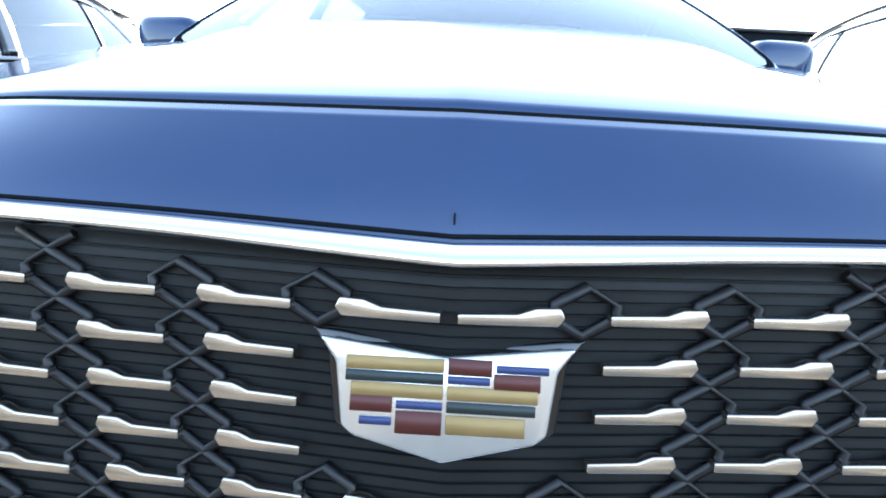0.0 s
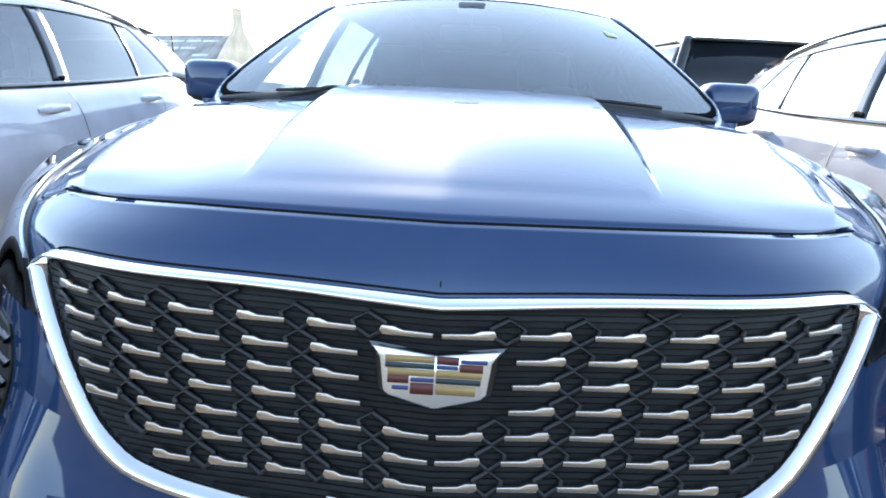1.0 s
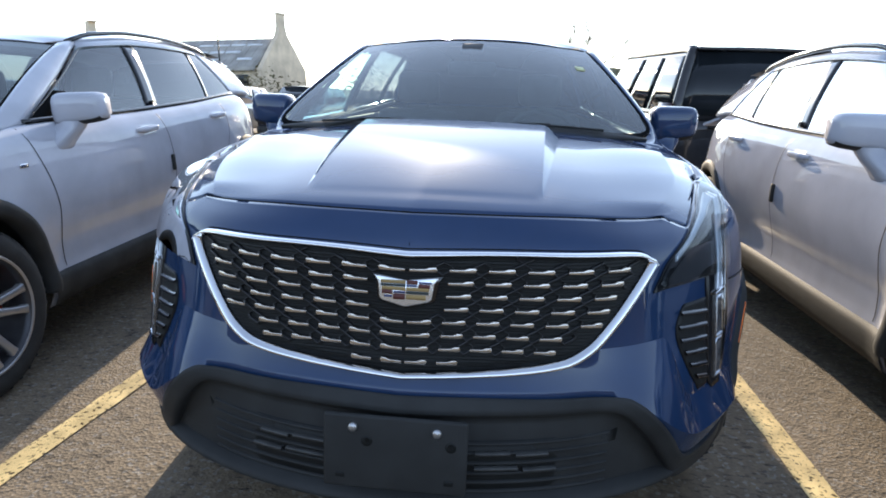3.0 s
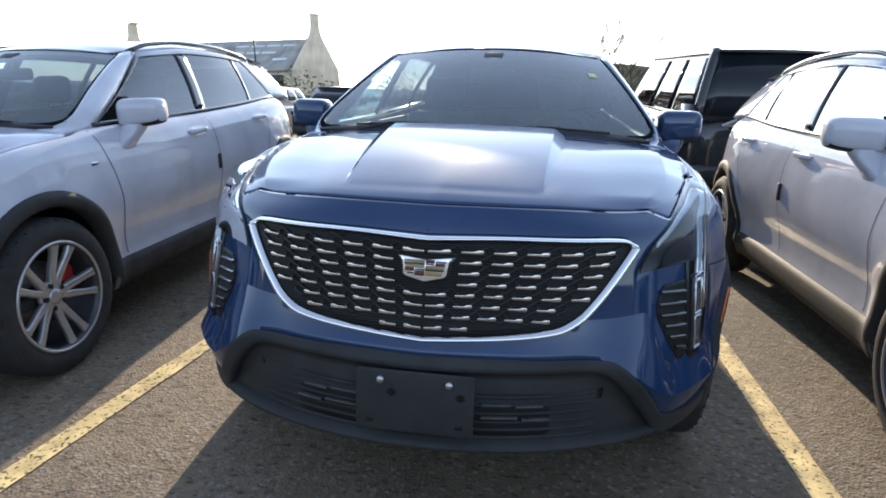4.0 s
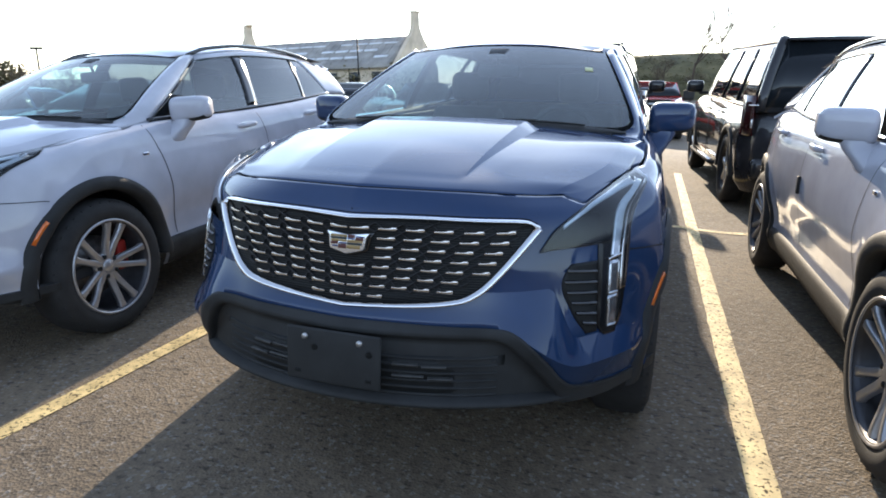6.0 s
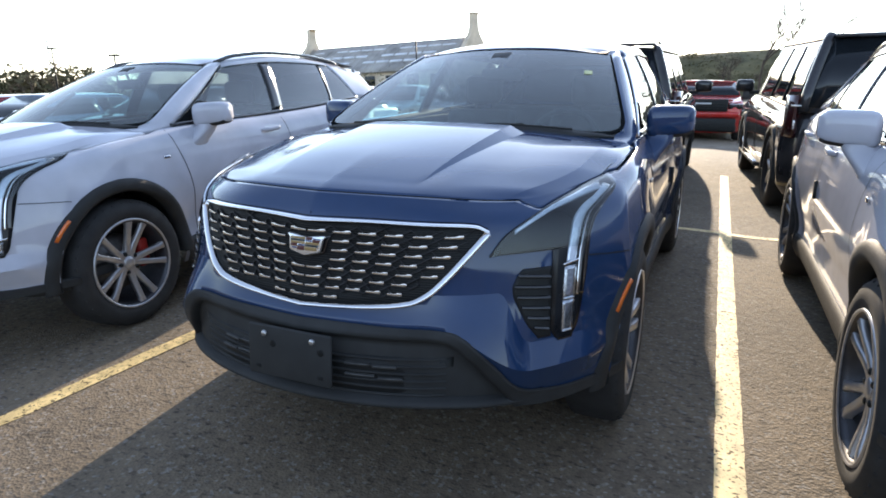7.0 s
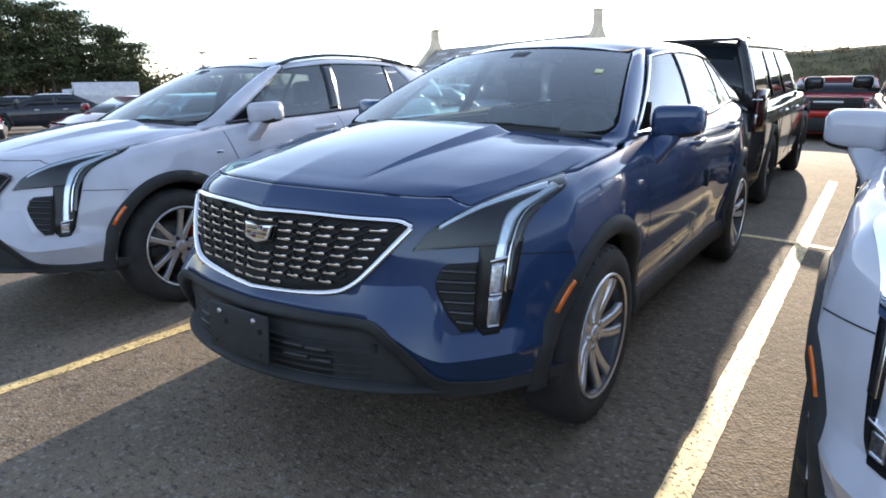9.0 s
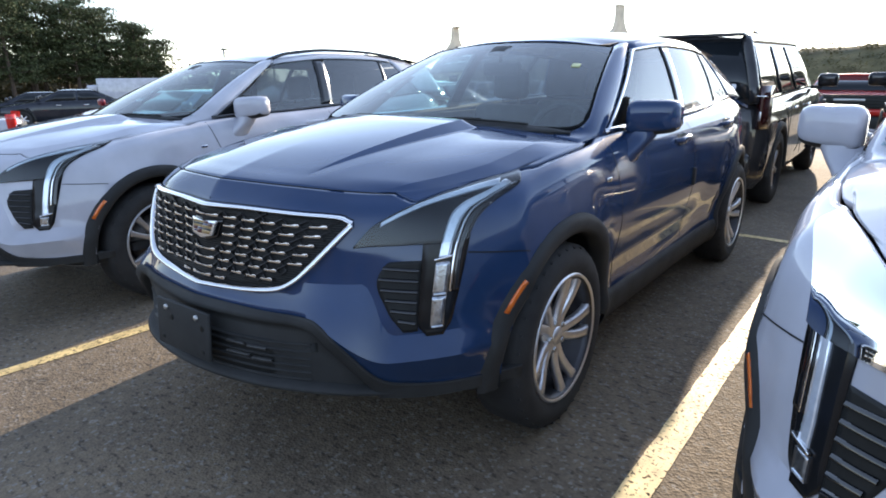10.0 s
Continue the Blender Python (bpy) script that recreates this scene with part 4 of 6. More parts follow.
def lower_front(car, sport):
    """Black lower fascia with its recessed mouth, slats, the plate bracket and the lip."""
    bot = lambda s: .382 - .03 * smooth(.55, .80, s)
    P = []
    for i in range(91):
        s, col = .925 * i / 90, []
        hi, lo = i_top(s), bot(s)
        edge = max(lo + .016, min(mouth_top(s), hi - .012))
        zs = [lerp(hi, edge, k / 4) for k in range(4)] + [lerp(edge, max(lo, edge - .015), k / 3) for k in range(4)] + [lerp(max(lo, edge - .015), lo, k / 10) for k in range(1, 11)]
        for z in zs:
            x, y, z = shell(s, z)
            col.append((x * (1 - .10 * sunk(s, z)), y + sunk(s, z), z))
        P.append(col)
    P = [[(-p[0], p[1], p[2]) for p in c] for c in P[:0:-1]] + P
    f = part("lower_fascia", slab(P, 0.006, 0.02), M_PLASTIC, car, "black plastic lower bumper")
    # opening with slats, set back in the mouth
    m0 = slab([[tuple(on_skin(x, z, -.034)[0]) for z in (.405, .44, .47, .50, .55)] for x in (-.50 + 1.0 * i / 40 for i in range(41))], 0.0075, 0.004)
    part("opening", m0, M_GRILLE, f, "dark lower air opening")
    for z in (.420, .444, .468, .492, .516, .540):
        rows = []
        for i in range(41):
            x = -.48 + .96 * i / 40
            p, n = on_skin(x, z, -.028)
            rows.append([tuple(p + n * h + Vector((0, 0, dz))) for h, dz in ((0, -.004), (.007, -.003), (.0085, 0), (.006, .003), (0, .004))])
        part("slat", sheet(rows), M_PLASTIC, f)
    # paler grey strips stand in for the glints on the slats behind
    for sg in (-1, 1):
        for x0, x1, z in ((.172, .250, .518), (.262, .335, .514), (.172, .268, .482), (.280, .355, .476)):
            rows = []
            for i in range(7):
                p, n = on_skin(sg * lerp(x0, x1, i / 6), z, -.014)
                rows.append([tuple(p + n * h + Vector((0, 0, dz))) for h, dz in ((-.012, -.0035), (0, -.0035), (.002, 0), (0, .0035), (-.012, .0035))])
            part("slat_glint", sheet(rows), M_SLAT_GLINT, f)
    # lip along the bottom
    rows = []
    for i in range(81):
        s = -.90 + 1.80 * i / 80
        p = Vector(shell(s, .345))
        out = Vector((p.x * 0.55, -1, 0)).normalized()
        lift = 0.054 - 0.020 * smooth(.40, .85, abs(s))
        out *= 1 - 0.9 * smooth(.62, .86, abs(s))
        rows.append([tuple(p + out * o + Vector((0, 0, dz + lift))) for o, dz in ((-.02, .020), (.004, .012), (.013, .004), (.016, -.003), (.011, -.009), (-.05, -.022), (-.30, -.055))])
    part("front_lip", sheet(rows), M_PLASTIC, car, "black plastic front lip")
    if not sport:
        p, n = on_skin(0, .525, 0.016)
        b = part("plate_bracket", box((.310, .014, .168), (0, 0, 0), .006), M_PLASTIC, car, "empty black licence plate bracket", m=pose(0, p.y - 0.004, .533, -4))
        for x in (-.09, .09):
            part("bolt", lathe([(0, .010), (.006, .010), (.009, .006), (.0095, 0)], 12), M_STEEL, b, "zinc bolt", m=pose(x, -.006, .058, 0, 0, -90))
            part("hole", lathe([(0, .012), (.002, .012), (.001, .006), (0.001, 0)], 12), M_GRILLE, b, m=pose(x + 0.030, -.006, .028, 0, 0, -90))
        for x in (-.118, .118):
            part("slot", box((.02, .004, .012), (x, -.007, -.055), .002), M_GRILLE, b)


def cladding(car, sg, ya, front):
    """Black wheel-arch trim: a raised band that follows the round opening."""
    rows = []
    a0, a1 = radians(-6), radians(186)
    for i in range(57):
        a = lerp(a0, a1, i / 56)
        row = []
        for r, h in ((ARCH_IN - .012, -.05), (ARCH_IN - .012, .004), (ARCH_IN + .004, .014), (lerp(ARCH_IN, ARCH_OUT, .5), .016), (ARCH_OUT - .008, .012), (ARCH_OUT, -.002)):
            y, z = ya - r * math.cos(a), HUB_Z + r * math.sin(a)
            z = max(z, 0.24)
            s = y - Y0 + FRONT_S
            if s < FRONT_S:                                # where the band turns onto the fascia
                lo, hi = 0.6, FRONT_S
                for _ in range(24):
                    c = (lo + hi) / 2
                    if shell(c, z)[1] < y:
                        lo = c
                    else:
                        hi = c
                s = lo
            p = shell(min(s, SIDE_S), z)
            row.append((sg * (p[0] + h), y, z))
        rows.append(row)
    part("arch_trim", sheet(rows), M_PLASTIC, car, "black plastic wheel-arch trim")
    # dark liner inside the arch
    rows = [[(sg * x, ya - ARCH_IN * math.cos(a), HUB_Z + ARCH_IN * math.sin(a)) for x in (.55, .75, .895)] for a in (radians(-5 + 190 * i / 30) for i in range(31))]
    part("arch_liner", sheet(rows), M_GRILLE, car)


def on_side(y, z, rise, sg):
    p = shell(y - Y0 + FRONT_S, z)
    return (sg * (p[0] + rise), y, z)


def side_details(car, sg, m_paint, sport):
    # sill
    rows = [[on_side(y, z, h, sg) for z, h in ((.225, -.03), (.25, .012), (.30, .016), (.37, .012), (.405, .006), (.41, -.01))] for y in (1.37 + 1.90 * i / 40 for i in range(41))]
    part("sill_trim", sheet(rows), M_PLASTIC, car, "black plastic sill")
    # gaps round the doors
    def gap(pts, n=24):
        rows = []
        cy = curve([p[1] for p in pts], [p[0] for p in pts])
        z0, z1 = pts[0][1], pts[-1][1]
        for i in range(n + 1):
            z = lerp(z0, z1, i / n)
            y = cy(z)
            rows.append([on_side(y - .003, z, .0012, sg), on_side(y, z, .0016, sg), on_side(y + .003, z, .0012, sg)])
        part("door_gap", sheet(rows), M_GRILLE, car)
    gap(((1.50, .42), (1.49, .66), (1.455, .85), (1.41, 1.00), (1.39, 1.09)))
    gap(((2.54, .42), (2.57, .70), (2.56, .95), (2.525, 1.115)))
    gap(((3.22, .62), (3.34, .80), (3.42, .95), (3.44, 1.12)))
    # the line between bumper and fender
    part("bumper_gap", sheet([[tuple(Vector(shell(sg * s, lerp(.815, .79, (s - .83) / .12) + dz)) + Vector((sg * .0015, -.0008, 0))) for dz in (-.002, .002)] for s in (.83 + .125 * i / 10 for i in range(11))]), M_GRILLE, car)
    # handles
    for y in (2.36, 3.30):
        z = 1.012 + .03 * (y - 2.36)
        bm = bmesh.new()
        rows = []
        for i in range(13):
            t = i / 12
            a = on_side(y - .12 + .22 * t, z + .010 * t, 0, sg)
            w = .016 * (1 - .35 * abs(2 * t - 1) ** 3)
            h = .034 * (1 - abs(2 * t - 1) ** 6) + .004
            rows.append([(a[0] + sg * k, a[1], a[2] + dz) for k, dz in ((h - .018, -w), (h - .004, -w), (h, -w * .4), (h, w * .5), (h - .005, w), (h - .018, w), (h - .018, -w))])
        sheet(rows, bm=bm)
        part("door_handle", bm, m_paint, car)
        cup = [[on_side(y - .07 + .14 * i / 8, z - .028 + .056 * j / 4, .0015, sg) for j in range(5)] for i in range(9)]
        part("handle_cup", sheet(cup), M_GRILLE if not sport else M_SILVER, car)
    # dark guard pad on the rear edge of the front door
    a = on_side(2.54, .79, .006, sg)
    part("door_pad", box((.018, .028, .10), a, .006), M_PLASTIC, car)
    # side marker in the trim's leading edge
    pts = [(.470, radians(a)) for a in (29, 33, 37, 41, 44)]
    rows = []
    for r, a in pts:
        row = []
        for dr in (-.010, 0, .010):
            y, z = AXLES[0] - (r + dr) * math.cos(a), HUB_Z + (r + dr) * math.sin(a)
            lo, hi = 0.6, 1.2
            for _ in range(24):
                c = (lo + hi) / 2
                if shell(c, z)[1] < y:
                    lo = c
                else:
                    hi = c
            p = shell(lo, z)
            row.append((sg * (p[0] + .0155), y, z))
        rows.append(row)
    part("side_marker", slab(rows, 0.0, 0.008), M_AMBER, car, "amber side marker")
    # small badge on the fender
    p = on_side(1.31, .935, .004, sg)
    part("fender_badge", box((.006, .05, .018), p, .004), M_CHROME, car)
    mirror(car, sg, m_paint)


def mirror(car, sg, m_paint):
    """Door mirror: a rounded housing, deeper at the inside, on a thick neck."""
    c = Vector((.937, 1.705, 1.158))
    rows = []
    for i in range(21):
        t = i / 20
        x = lerp(-.106, .110, t)
        k = (1 - abs(2 * t - 1) ** 6) ** .5 if 0 < t < 1 else .25
        h = lerp(.084, .070, t) * (.45 + .55 * k)
        d = lerp(.095, .070, t) * (.40 + .60 * k)
        ring = []
        for q in range(20):
            a = 2 * math.pi * q / 20
            ca, sa = math.cos(a), math.sin(a)
            e = 0.52
            yy = d * math.copysign(abs(ca) ** e, ca)
            yy = min(yy, .030)
            ring.append((sg * (c.x + x), c.y + yy + .05 * t * t, c.z + h * math.copysign(abs(sa) ** e, sa) + .014 * t))
        ring.append(ring[0])
        rows.append(ring)
    bm = sheet(rows)
    bm.verts.ensure_lookup_table()
    bmesh.ops.remove_doubles(bm, verts=bm.verts[:], dist=1e-5)
    bmesh.ops.holes_fill(bm, edges=[e for e in bm.edges if e.is_boundary])
    ob = part("door_mirror", bm, m_paint, car, "body-coloured door mirror")
    # black band drawn in for the shade below; the housing is all one paint
    band = [[tuple(Vector(p) + (Vector(p) - Vector((sg * c.x, c.y, c.z))).normalized() * .002) for p in ring[12:18]] for ring in rows[1:-1]]
    part("underside_shade", sheet(band), M_PLASTIC, ob, "dark band for the shade along the lower edge")
    part("mirror_glass", box((.170, .004, .112), (sg * c.x, c.y + .058, c.z + .007), .002), M_MIRROR, ob)
    band = [(sg * (c.x + lerp(-.085, .080, i / 12)), c.y - .076 + .05 * (i / 12) ** 2 + .012 * (i / 12) ** 4, c.z - .018 + .010 * i / 12) for i in range(13)]
    part("turn_light", tube([band[k] for k in range(6, 13)], .0035, 6), M_DRL, ob)
    rows = []
    for i in range(9):                                    # a short thick neck from the inner half of the housing down to the door
        t = i / 8
        e = smooth(0, 1, t)
        p = Vector((lerp(.846, .893, e), lerp(1.620, 1.690, e), lerp(.975, 1.106, t)))
        w, h = lerp(.050, .074, t ** 1.5), lerp(.088, .062, e)
        if i == 0:
            w, h = w * .7, h * .8
        rows.append([(sg * (p.x + w * math.copysign(abs(math.cos(q)) ** .75, math.cos(q))), p.y + h * math.copysign(abs(math.sin(q)) ** .75, math.sin(q)), p.z - .016 * math.cos(q) * (1 - t)) for q in (2 * math.pi * k / 20 for k in range(21))])
    part("mirror_arm", sheet(rows), m_paint, ob)


def wipers(car):
    rows = [[screen(u, v) for v in (-.10, -.06, -.02)] for u in (-.86 + 1.72 * i / 24 for i in range(25))]
    part("cowl_panel", slab([[(p[0], p[1] - .02, p[2] - .012) for p in r] for r in rows], 0, .02, centre=(0, 2, .6)), M_PLASTIC, car, "black cowl panel")
    for u0, u1 in ((-.70, .02), (.06, .72)):
        path = [Vector(screen(lerp(u0, u1, i / 10), .012 + .022 * math.sin(i / 3.2))) + Vector((0, -.016, .002)) for i in range(11)]
        w = part("wiper", tube([tuple(p) for p in path], .0055, 6), M_PLASTIC, car, "black wiper blade")
        part("wiper_arm", tube([tuple(path[0] + Vector((0.02, -.03, -.02))), tuple(path[3] + Vector((0, -.006, .004))), tuple(path[6] + Vector((0, 0, .004)))], .006, 6), M_PLASTIC, w)


def crossover(m_paint, label, sport):
    car = thing("crossover_car", label, "car")
    part("body", body_skin(), m_paint, car)
    part("hood", hood_sheet(), m_paint, car)
    # dark ribbon drawn in for the shade inside the hood's front gap
    part("hood_gap_shade", sheet([[(x * k, b_y(abs(x)) + dy, b_z(abs(x)) + dz) for k, dy, dz in ((1, .0003, -.0032), (1, .0037, -.0004))] for x in (-.60 + 1.2 * i / 60 for i in range(61))]), M_CERAMIC, car)
    part("under_tray", box((1.2, 3.6, .04), (0, 2.5, .27), .01), M_GRILLE, car)
    part("engine_bay", box((1.3, 1.1, .5), (0, .95, .60), .02), M_GRILLE, car)
    greenhouse(car, m_paint, sport)
    interior(car)
    grille(car, not sport)
    lower_front(car, sport)
    wipers(car)
    ms = wheel_meshes(sport)
    for sg in (-1, 1):
        headlamp(car, sg, m_paint, sport)
        for ya in AXLES:
            cladding(car, sg, ya, ya < 2)
            wheel(car, ms, pose(sg * .818, ya, HUB_Z, 0, 0, 0 if sg > 0 else 180), sport)
        side_details(car, sg, m_paint, sport)
    return car


blue = crossover(M_BLUE, "metallic blue compact crossover parked nose-out between two white ones", False)
part("windshield_sticker", slab([[screen(lerp(.765, .825, i / 2), lerp(.64, .69, j / 2)) for j in range(3)] for i in range(3)], .003, .002, centre=(0, 2.4, 1.0)), M_STICKER, blue, "small yellow sticker on the glass")
white = crossover(M_WHITE, "pearl white sport crossover with black roof rails", True)
WHITE_LEFT, WHITE_RIGHT = pose(-2.758, -0.045, -0.094, 1.0, -2.6, 0.9), pose(2.583, -0.222, 0.034, -0.75, -0.6, -0.35)
white.matrix_basis = WHITE_LEFT
tagged(white, group="white crossovers")
white2 = tagged(copy_thing(white, WHITE_RIGHT), "pearl white sport crossover beside a painted line")


# ---- ground ----
def asphalt():
    m = bpy.data.materials.new("asphalt")
    m.use_nodes = True
    n, l = m.node_tree.nodes, m.node_tree.links
    b = n["Principled BSDF"]
    co = n.new("ShaderNodeTexCoord")
    vor, mid, big, spk = n.new("ShaderNodeTexVoronoi"), n.new("ShaderNodeTexNoise"), n.new("ShaderNodeTexNoise"), n.new("ShaderNodeTexVoronoi")
    vor.inputs["Scale"].default_value, mid.inputs["Scale"].default_value, big.inputs["Scale"].default_value, spk.inputs["Scale"].default_value = 86, 16, 0.7, 72
    mid.inputs["Detail"].default_value = big.inputs["Detail"].default_value = 6
    for t in (vor, mid, big, spk):
        l.new(co.outputs["Object"], t.inputs["Vector"])
    mix = n.new("ShaderNodeMix")
    mix.data_type = "RGBA"
    mix.inputs[6].default_value, mix.inputs[7].default_value = (0.108, 0.083, 0.057, 1), (0.218, 0.166, 0.109, 1)
    add = n.new("ShaderNodeMath")
    add.operation = "MULTIPLY_ADD"
    l.new(mid.outputs[0], add.inputs[0])
    add.inputs[1].default_value = 0.8
    l.new(big.outputs[0], add.inputs[2])
    sub = n.new("ShaderNodeMapRange")
    sub.inputs[1].default_value, sub.inputs[2].default_value = 0.55, 1.25
    l.new(add.outputs[0], sub.inputs[0])
    l.new(sub.outputs[0], mix.inputs[0])
    chip = n.new("ShaderNodeMapRange")                    # pale stones in the binder
    chip.inputs[1].default_value, chip.inputs[2].default_value = 0.84, 0.94
    sep = n.new("ShaderNodeSeparateColor")
    l.new(spk.outputs["Color"], sep.inputs[0])
    l.new(sep.outputs[0], chip.inputs[0])
    mix2 = n.new("ShaderNodeMix")
    mix2.data_type = "RGBA"
    mix2.inputs[7].default_value = (0.225, 0.200, 0.168, 1)
    l.new(chip.outputs[0], mix2.inputs[0])
    l.new(mix.outputs[2], mix2.inputs[6])
    worn, dim = n.new("ShaderNodeTexNoise"), n.new("ShaderNodeMapRange")
    worn.inputs["Scale"].default_value, worn.inputs["Detail"].default_value, worn.inputs["Roughness"].default_value = 1.6, 7, 0.65
    l.new(co.outputs["Object"], worn.inputs["Vector"])
    dim.inputs[1].default_value, dim.inputs[2].default_value, dim.inputs[3].default_value, dim.inputs[4].default_value = 0.36, 0.54, 0.80, 1.0
    l.new(worn.outputs[0], dim.inputs[0])
    stain = n.new("ShaderNodeMix")
    stain.data_type, stain.blend_type = "RGBA", "MULTIPLY"
    stain.inputs[0].default_value = 1.0
    l.new(mix2.outputs[2], stain.inputs[6])
    l.new(dim.outputs[0], stain.inputs[7])
    cell, grain, stones = n.new("ShaderNodeSeparateColor"), n.new("ShaderNodeMapRange"), n.new("ShaderNodeMix")
    l.new(vor.outputs["Color"], cell.inputs[0])           # each stone has its own tone
    l.new(cell.outputs[1], grain.inputs[0])
    grain.inputs[3].default_value, grain.inputs[4].default_value = 0.84, 1.16
    stones.data_type, stones.blend_type = "RGBA", "MULTIPLY"
    stones.clamp_factor = False
    stones.inputs[0].default_value = 1.0
    l.new(stain.outputs[2], stones.inputs[6])
    l.new(grain.outputs[0], stones.inputs[7])
    fleck, pit, marks = n.new("ShaderNodeTexNoise"), n.new("ShaderNodeMapRange"), n.new("ShaderNodeMix")
    stretch = n.new("ShaderNodeMapping")                  # short dark gaps in the worn surface
    stretch.inputs["Scale"].default_value = (0.7, 1.5, 1.0)
    fleck.inputs["Scale"].default_value, fleck.inputs["Detail"].default_value, fleck.inputs["Roughness"].default_value = 30, 5, 0.6
    l.new(co.outputs["Object"], stretch.inputs["Vector"])
    l.new(stretch.outputs[0], fleck.inputs["Vector"])
    pit.inputs[1].default_value, pit.inputs[2].default_value, pit.inputs[3].default_value, pit.inputs[4].default_value = 0.55, 0.66, 1.0, 0.34
    l.new(fleck.outputs[0], pit.inputs[0])
    marks.data_type, marks.blend_type = "RGBA", "MULTIPLY"
    marks.inputs[0].default_value = 1.0
    l.new(stones.outputs[2], marks.inputs[6])
    l.new(pit.outputs[0], marks.inputs[7])
    l.new(marks.outputs[2], b.inputs["Base Color"])
    b.inputs["Roughness"].default_value = 0.85
    bp, bp2 = n.new("ShaderNodeBump"), n.new("ShaderNodeBump")
    bp.inputs["Strength"].default_value, bp.inputs["Distance"].default_value = 0.50, 0.006
    bp2.inputs["Strength"].default_value, bp2.inputs["Distance"].default_value = 0.30, 0.015
    l.new(vor.outputs["Distance"], bp.inputs["Height"])
    l.new(mid.outputs[0], bp2.inputs["Height"])
    l.new(bp.outputs[0], bp2.inputs["Normal"])
    l.new(bp2.outputs[0], b.inputs["Normal"])
    return m


def line_paint(name, color):
    m = material(name, color, 0.6, 0, 0.2, 9, 0.002, 220)
    n, l = m.node_tree.nodes, m.node_tree.links
    b = n["Principled BSDF"]
    worn = n.new("ShaderNodeTexNoise")
    worn.inputs["Scale"].default_value, worn.inputs["Detail"].default_value = 60, 8
    co = n.new("ShaderNodeTexCoord")
    l.new(co.outputs["Object"], worn.inputs["Vector"])
    cut = n.new("ShaderNodeMapRange")
    cut.inputs[1].default_value, cut.inputs[2].default_value = 0.36, 0.44
    l.new(worn.outputs[0], cut.inputs[0])
    l.new(cut.outputs[0], b.inputs["Alpha"])
    return m


M_ASPHALT = asphalt()
M_YELLOW = line_paint("yellow_line_paint", (0.76, 0.58, 0.27))
drop = curve((-300, -120, -50, -28, -12, -6.5, -3.63, -1.9, -0.9, 0), (-4.0, -3.0, -1.9, -0.62, -0.265, -0.185, -0.132, -0.041, 0, 0))


def fall(x, y=6.0):
    """The lot's height: it falls away to one side, and a little to the back on the other."""
    rise = 0.0175 * min(3.6, max(-1.0, y - 0.93)) * smooth(-5.4, -4.0, x) * (1 - smooth(-1.7, -1.0, x)) * (1 - smooth(5.0, 8.0, y))
    return drop(x) + rise - 0.24 * smooth(9.0, 19.0, y) - 0.030 * smooth(0.95, 1.65, x) * min(1, max(0, (y - 0.4) / 3.0))



bm = bmesh.new()
xs = [-600, -200, -80, -30, -20, -12, -6, -4, -3, -2.5, -2, -1.5, -1, -0.6, 0, 0.5, 1, 1.5, 2, 2.5, 3, 4, 6, 12, 30, 80, 200, 600]
ys = [-600, -200, -80, -30, -12, -6, -3, 0, 0.4, 1.4, 2.4, 3.4, 6, 8, 10, 12, 14, 16, 18, 20, 30, 80, 200, 600]
xs = sorted(xs + [-8, -5, -3.6, -3.3, -2.7, -2.25, -1.75, -1.25, -0.8, 0.95, 1.1, 1.25, 1.4, 1.65])
sheet([[(x, y, fall(x, y)) for y in ys] for x in xs], bm=bm)
ground = tagged(part("ground", bm, M_ASPHALT, None), "worn grey-brown asphalt parking lot", "asphalt", kind="structure")


def painted_line(a, b, w=0.105):
    a, b = Vector(a), Vector(b)
    d = (b - a).normalized()
    s = Vector((-d.y, d.x)) * w / 2
    n = max(2, int((b - a).length / 0.05))
    rows = []
    for i in range(n + 1):
        p = a.lerp(b, i / n)
        j0, j1 = 1 + 0.12 * noise.noise((p.x * 9, p.y * 9, 1)), 1 + 0.12 * noise.noise((p.x * 9, p.y * 9, 7))
        rows.append([(p.x + s.x * k, p.y + s.y * k, fall(p.x + s.x * k, p.y) + 0.004) for k in (j0, 0, -j1)])
    ob = part("parking_line", sheet(rows), M_YELLOW, None)
    return tagged(ob, "worn yellow parking line on the asphalt", "parking line", kind="structure")


painted_line((1.325, -2.6), (1.31, 8.4))
painted_line((-1.70, -2.6), (-1.29, 2.2))
painted_line((-1.29, 2.26), (-1.10, 8.6))
painted_line((-6.0, 4.52), (6.5, 4.60), 0.09)
for x in (4.05, 6.75, -4.25, -7.0):
    painted_line((x, -1.2), (x, 8.6))


# ---- other vehicles ----
def far_wheel(v, x, y, r, mat=None):
    sg = 1 if x > 0 else -1
    w = part("wheel", lathe([(-.1, r * .62), (-.115, r * .68), (-.11, r * .93), (-.08, r), (.08, r), (.11, r * .93), (.115, r * .68), (.1, r * .62)], 32), M_RUBBER, v, "black tyre on alloy rim", m=pose(x - sg * .11, y, r, 0, 0, 0 if sg > 0 else 180))
    part("rim", lathe([(.10, r * .64), (.09, r * .58), (.02, r * .55), (.0, .0)], 24), M_DARKALLOY, w)
    bm = bmesh.new()
    for k in range(6):
        sheet([[(xx, ww, rr) for xx, ww in ((.06, -.03), (.085, -.024), (.085, .024), (.06, .03))] for rr in (.02, r * .35, r * .62)], bm=bm) if k == 0 else None
    me = bpy.data.meshes.new("spoke")
    bm.to_mesh(me)
    bm.free()
    me.materials.append(mat or M_ALLOY)
    for k in range(6):
        part("spoke", me, None, w, m=pose(0, 0, 0, 60 * k + 12))


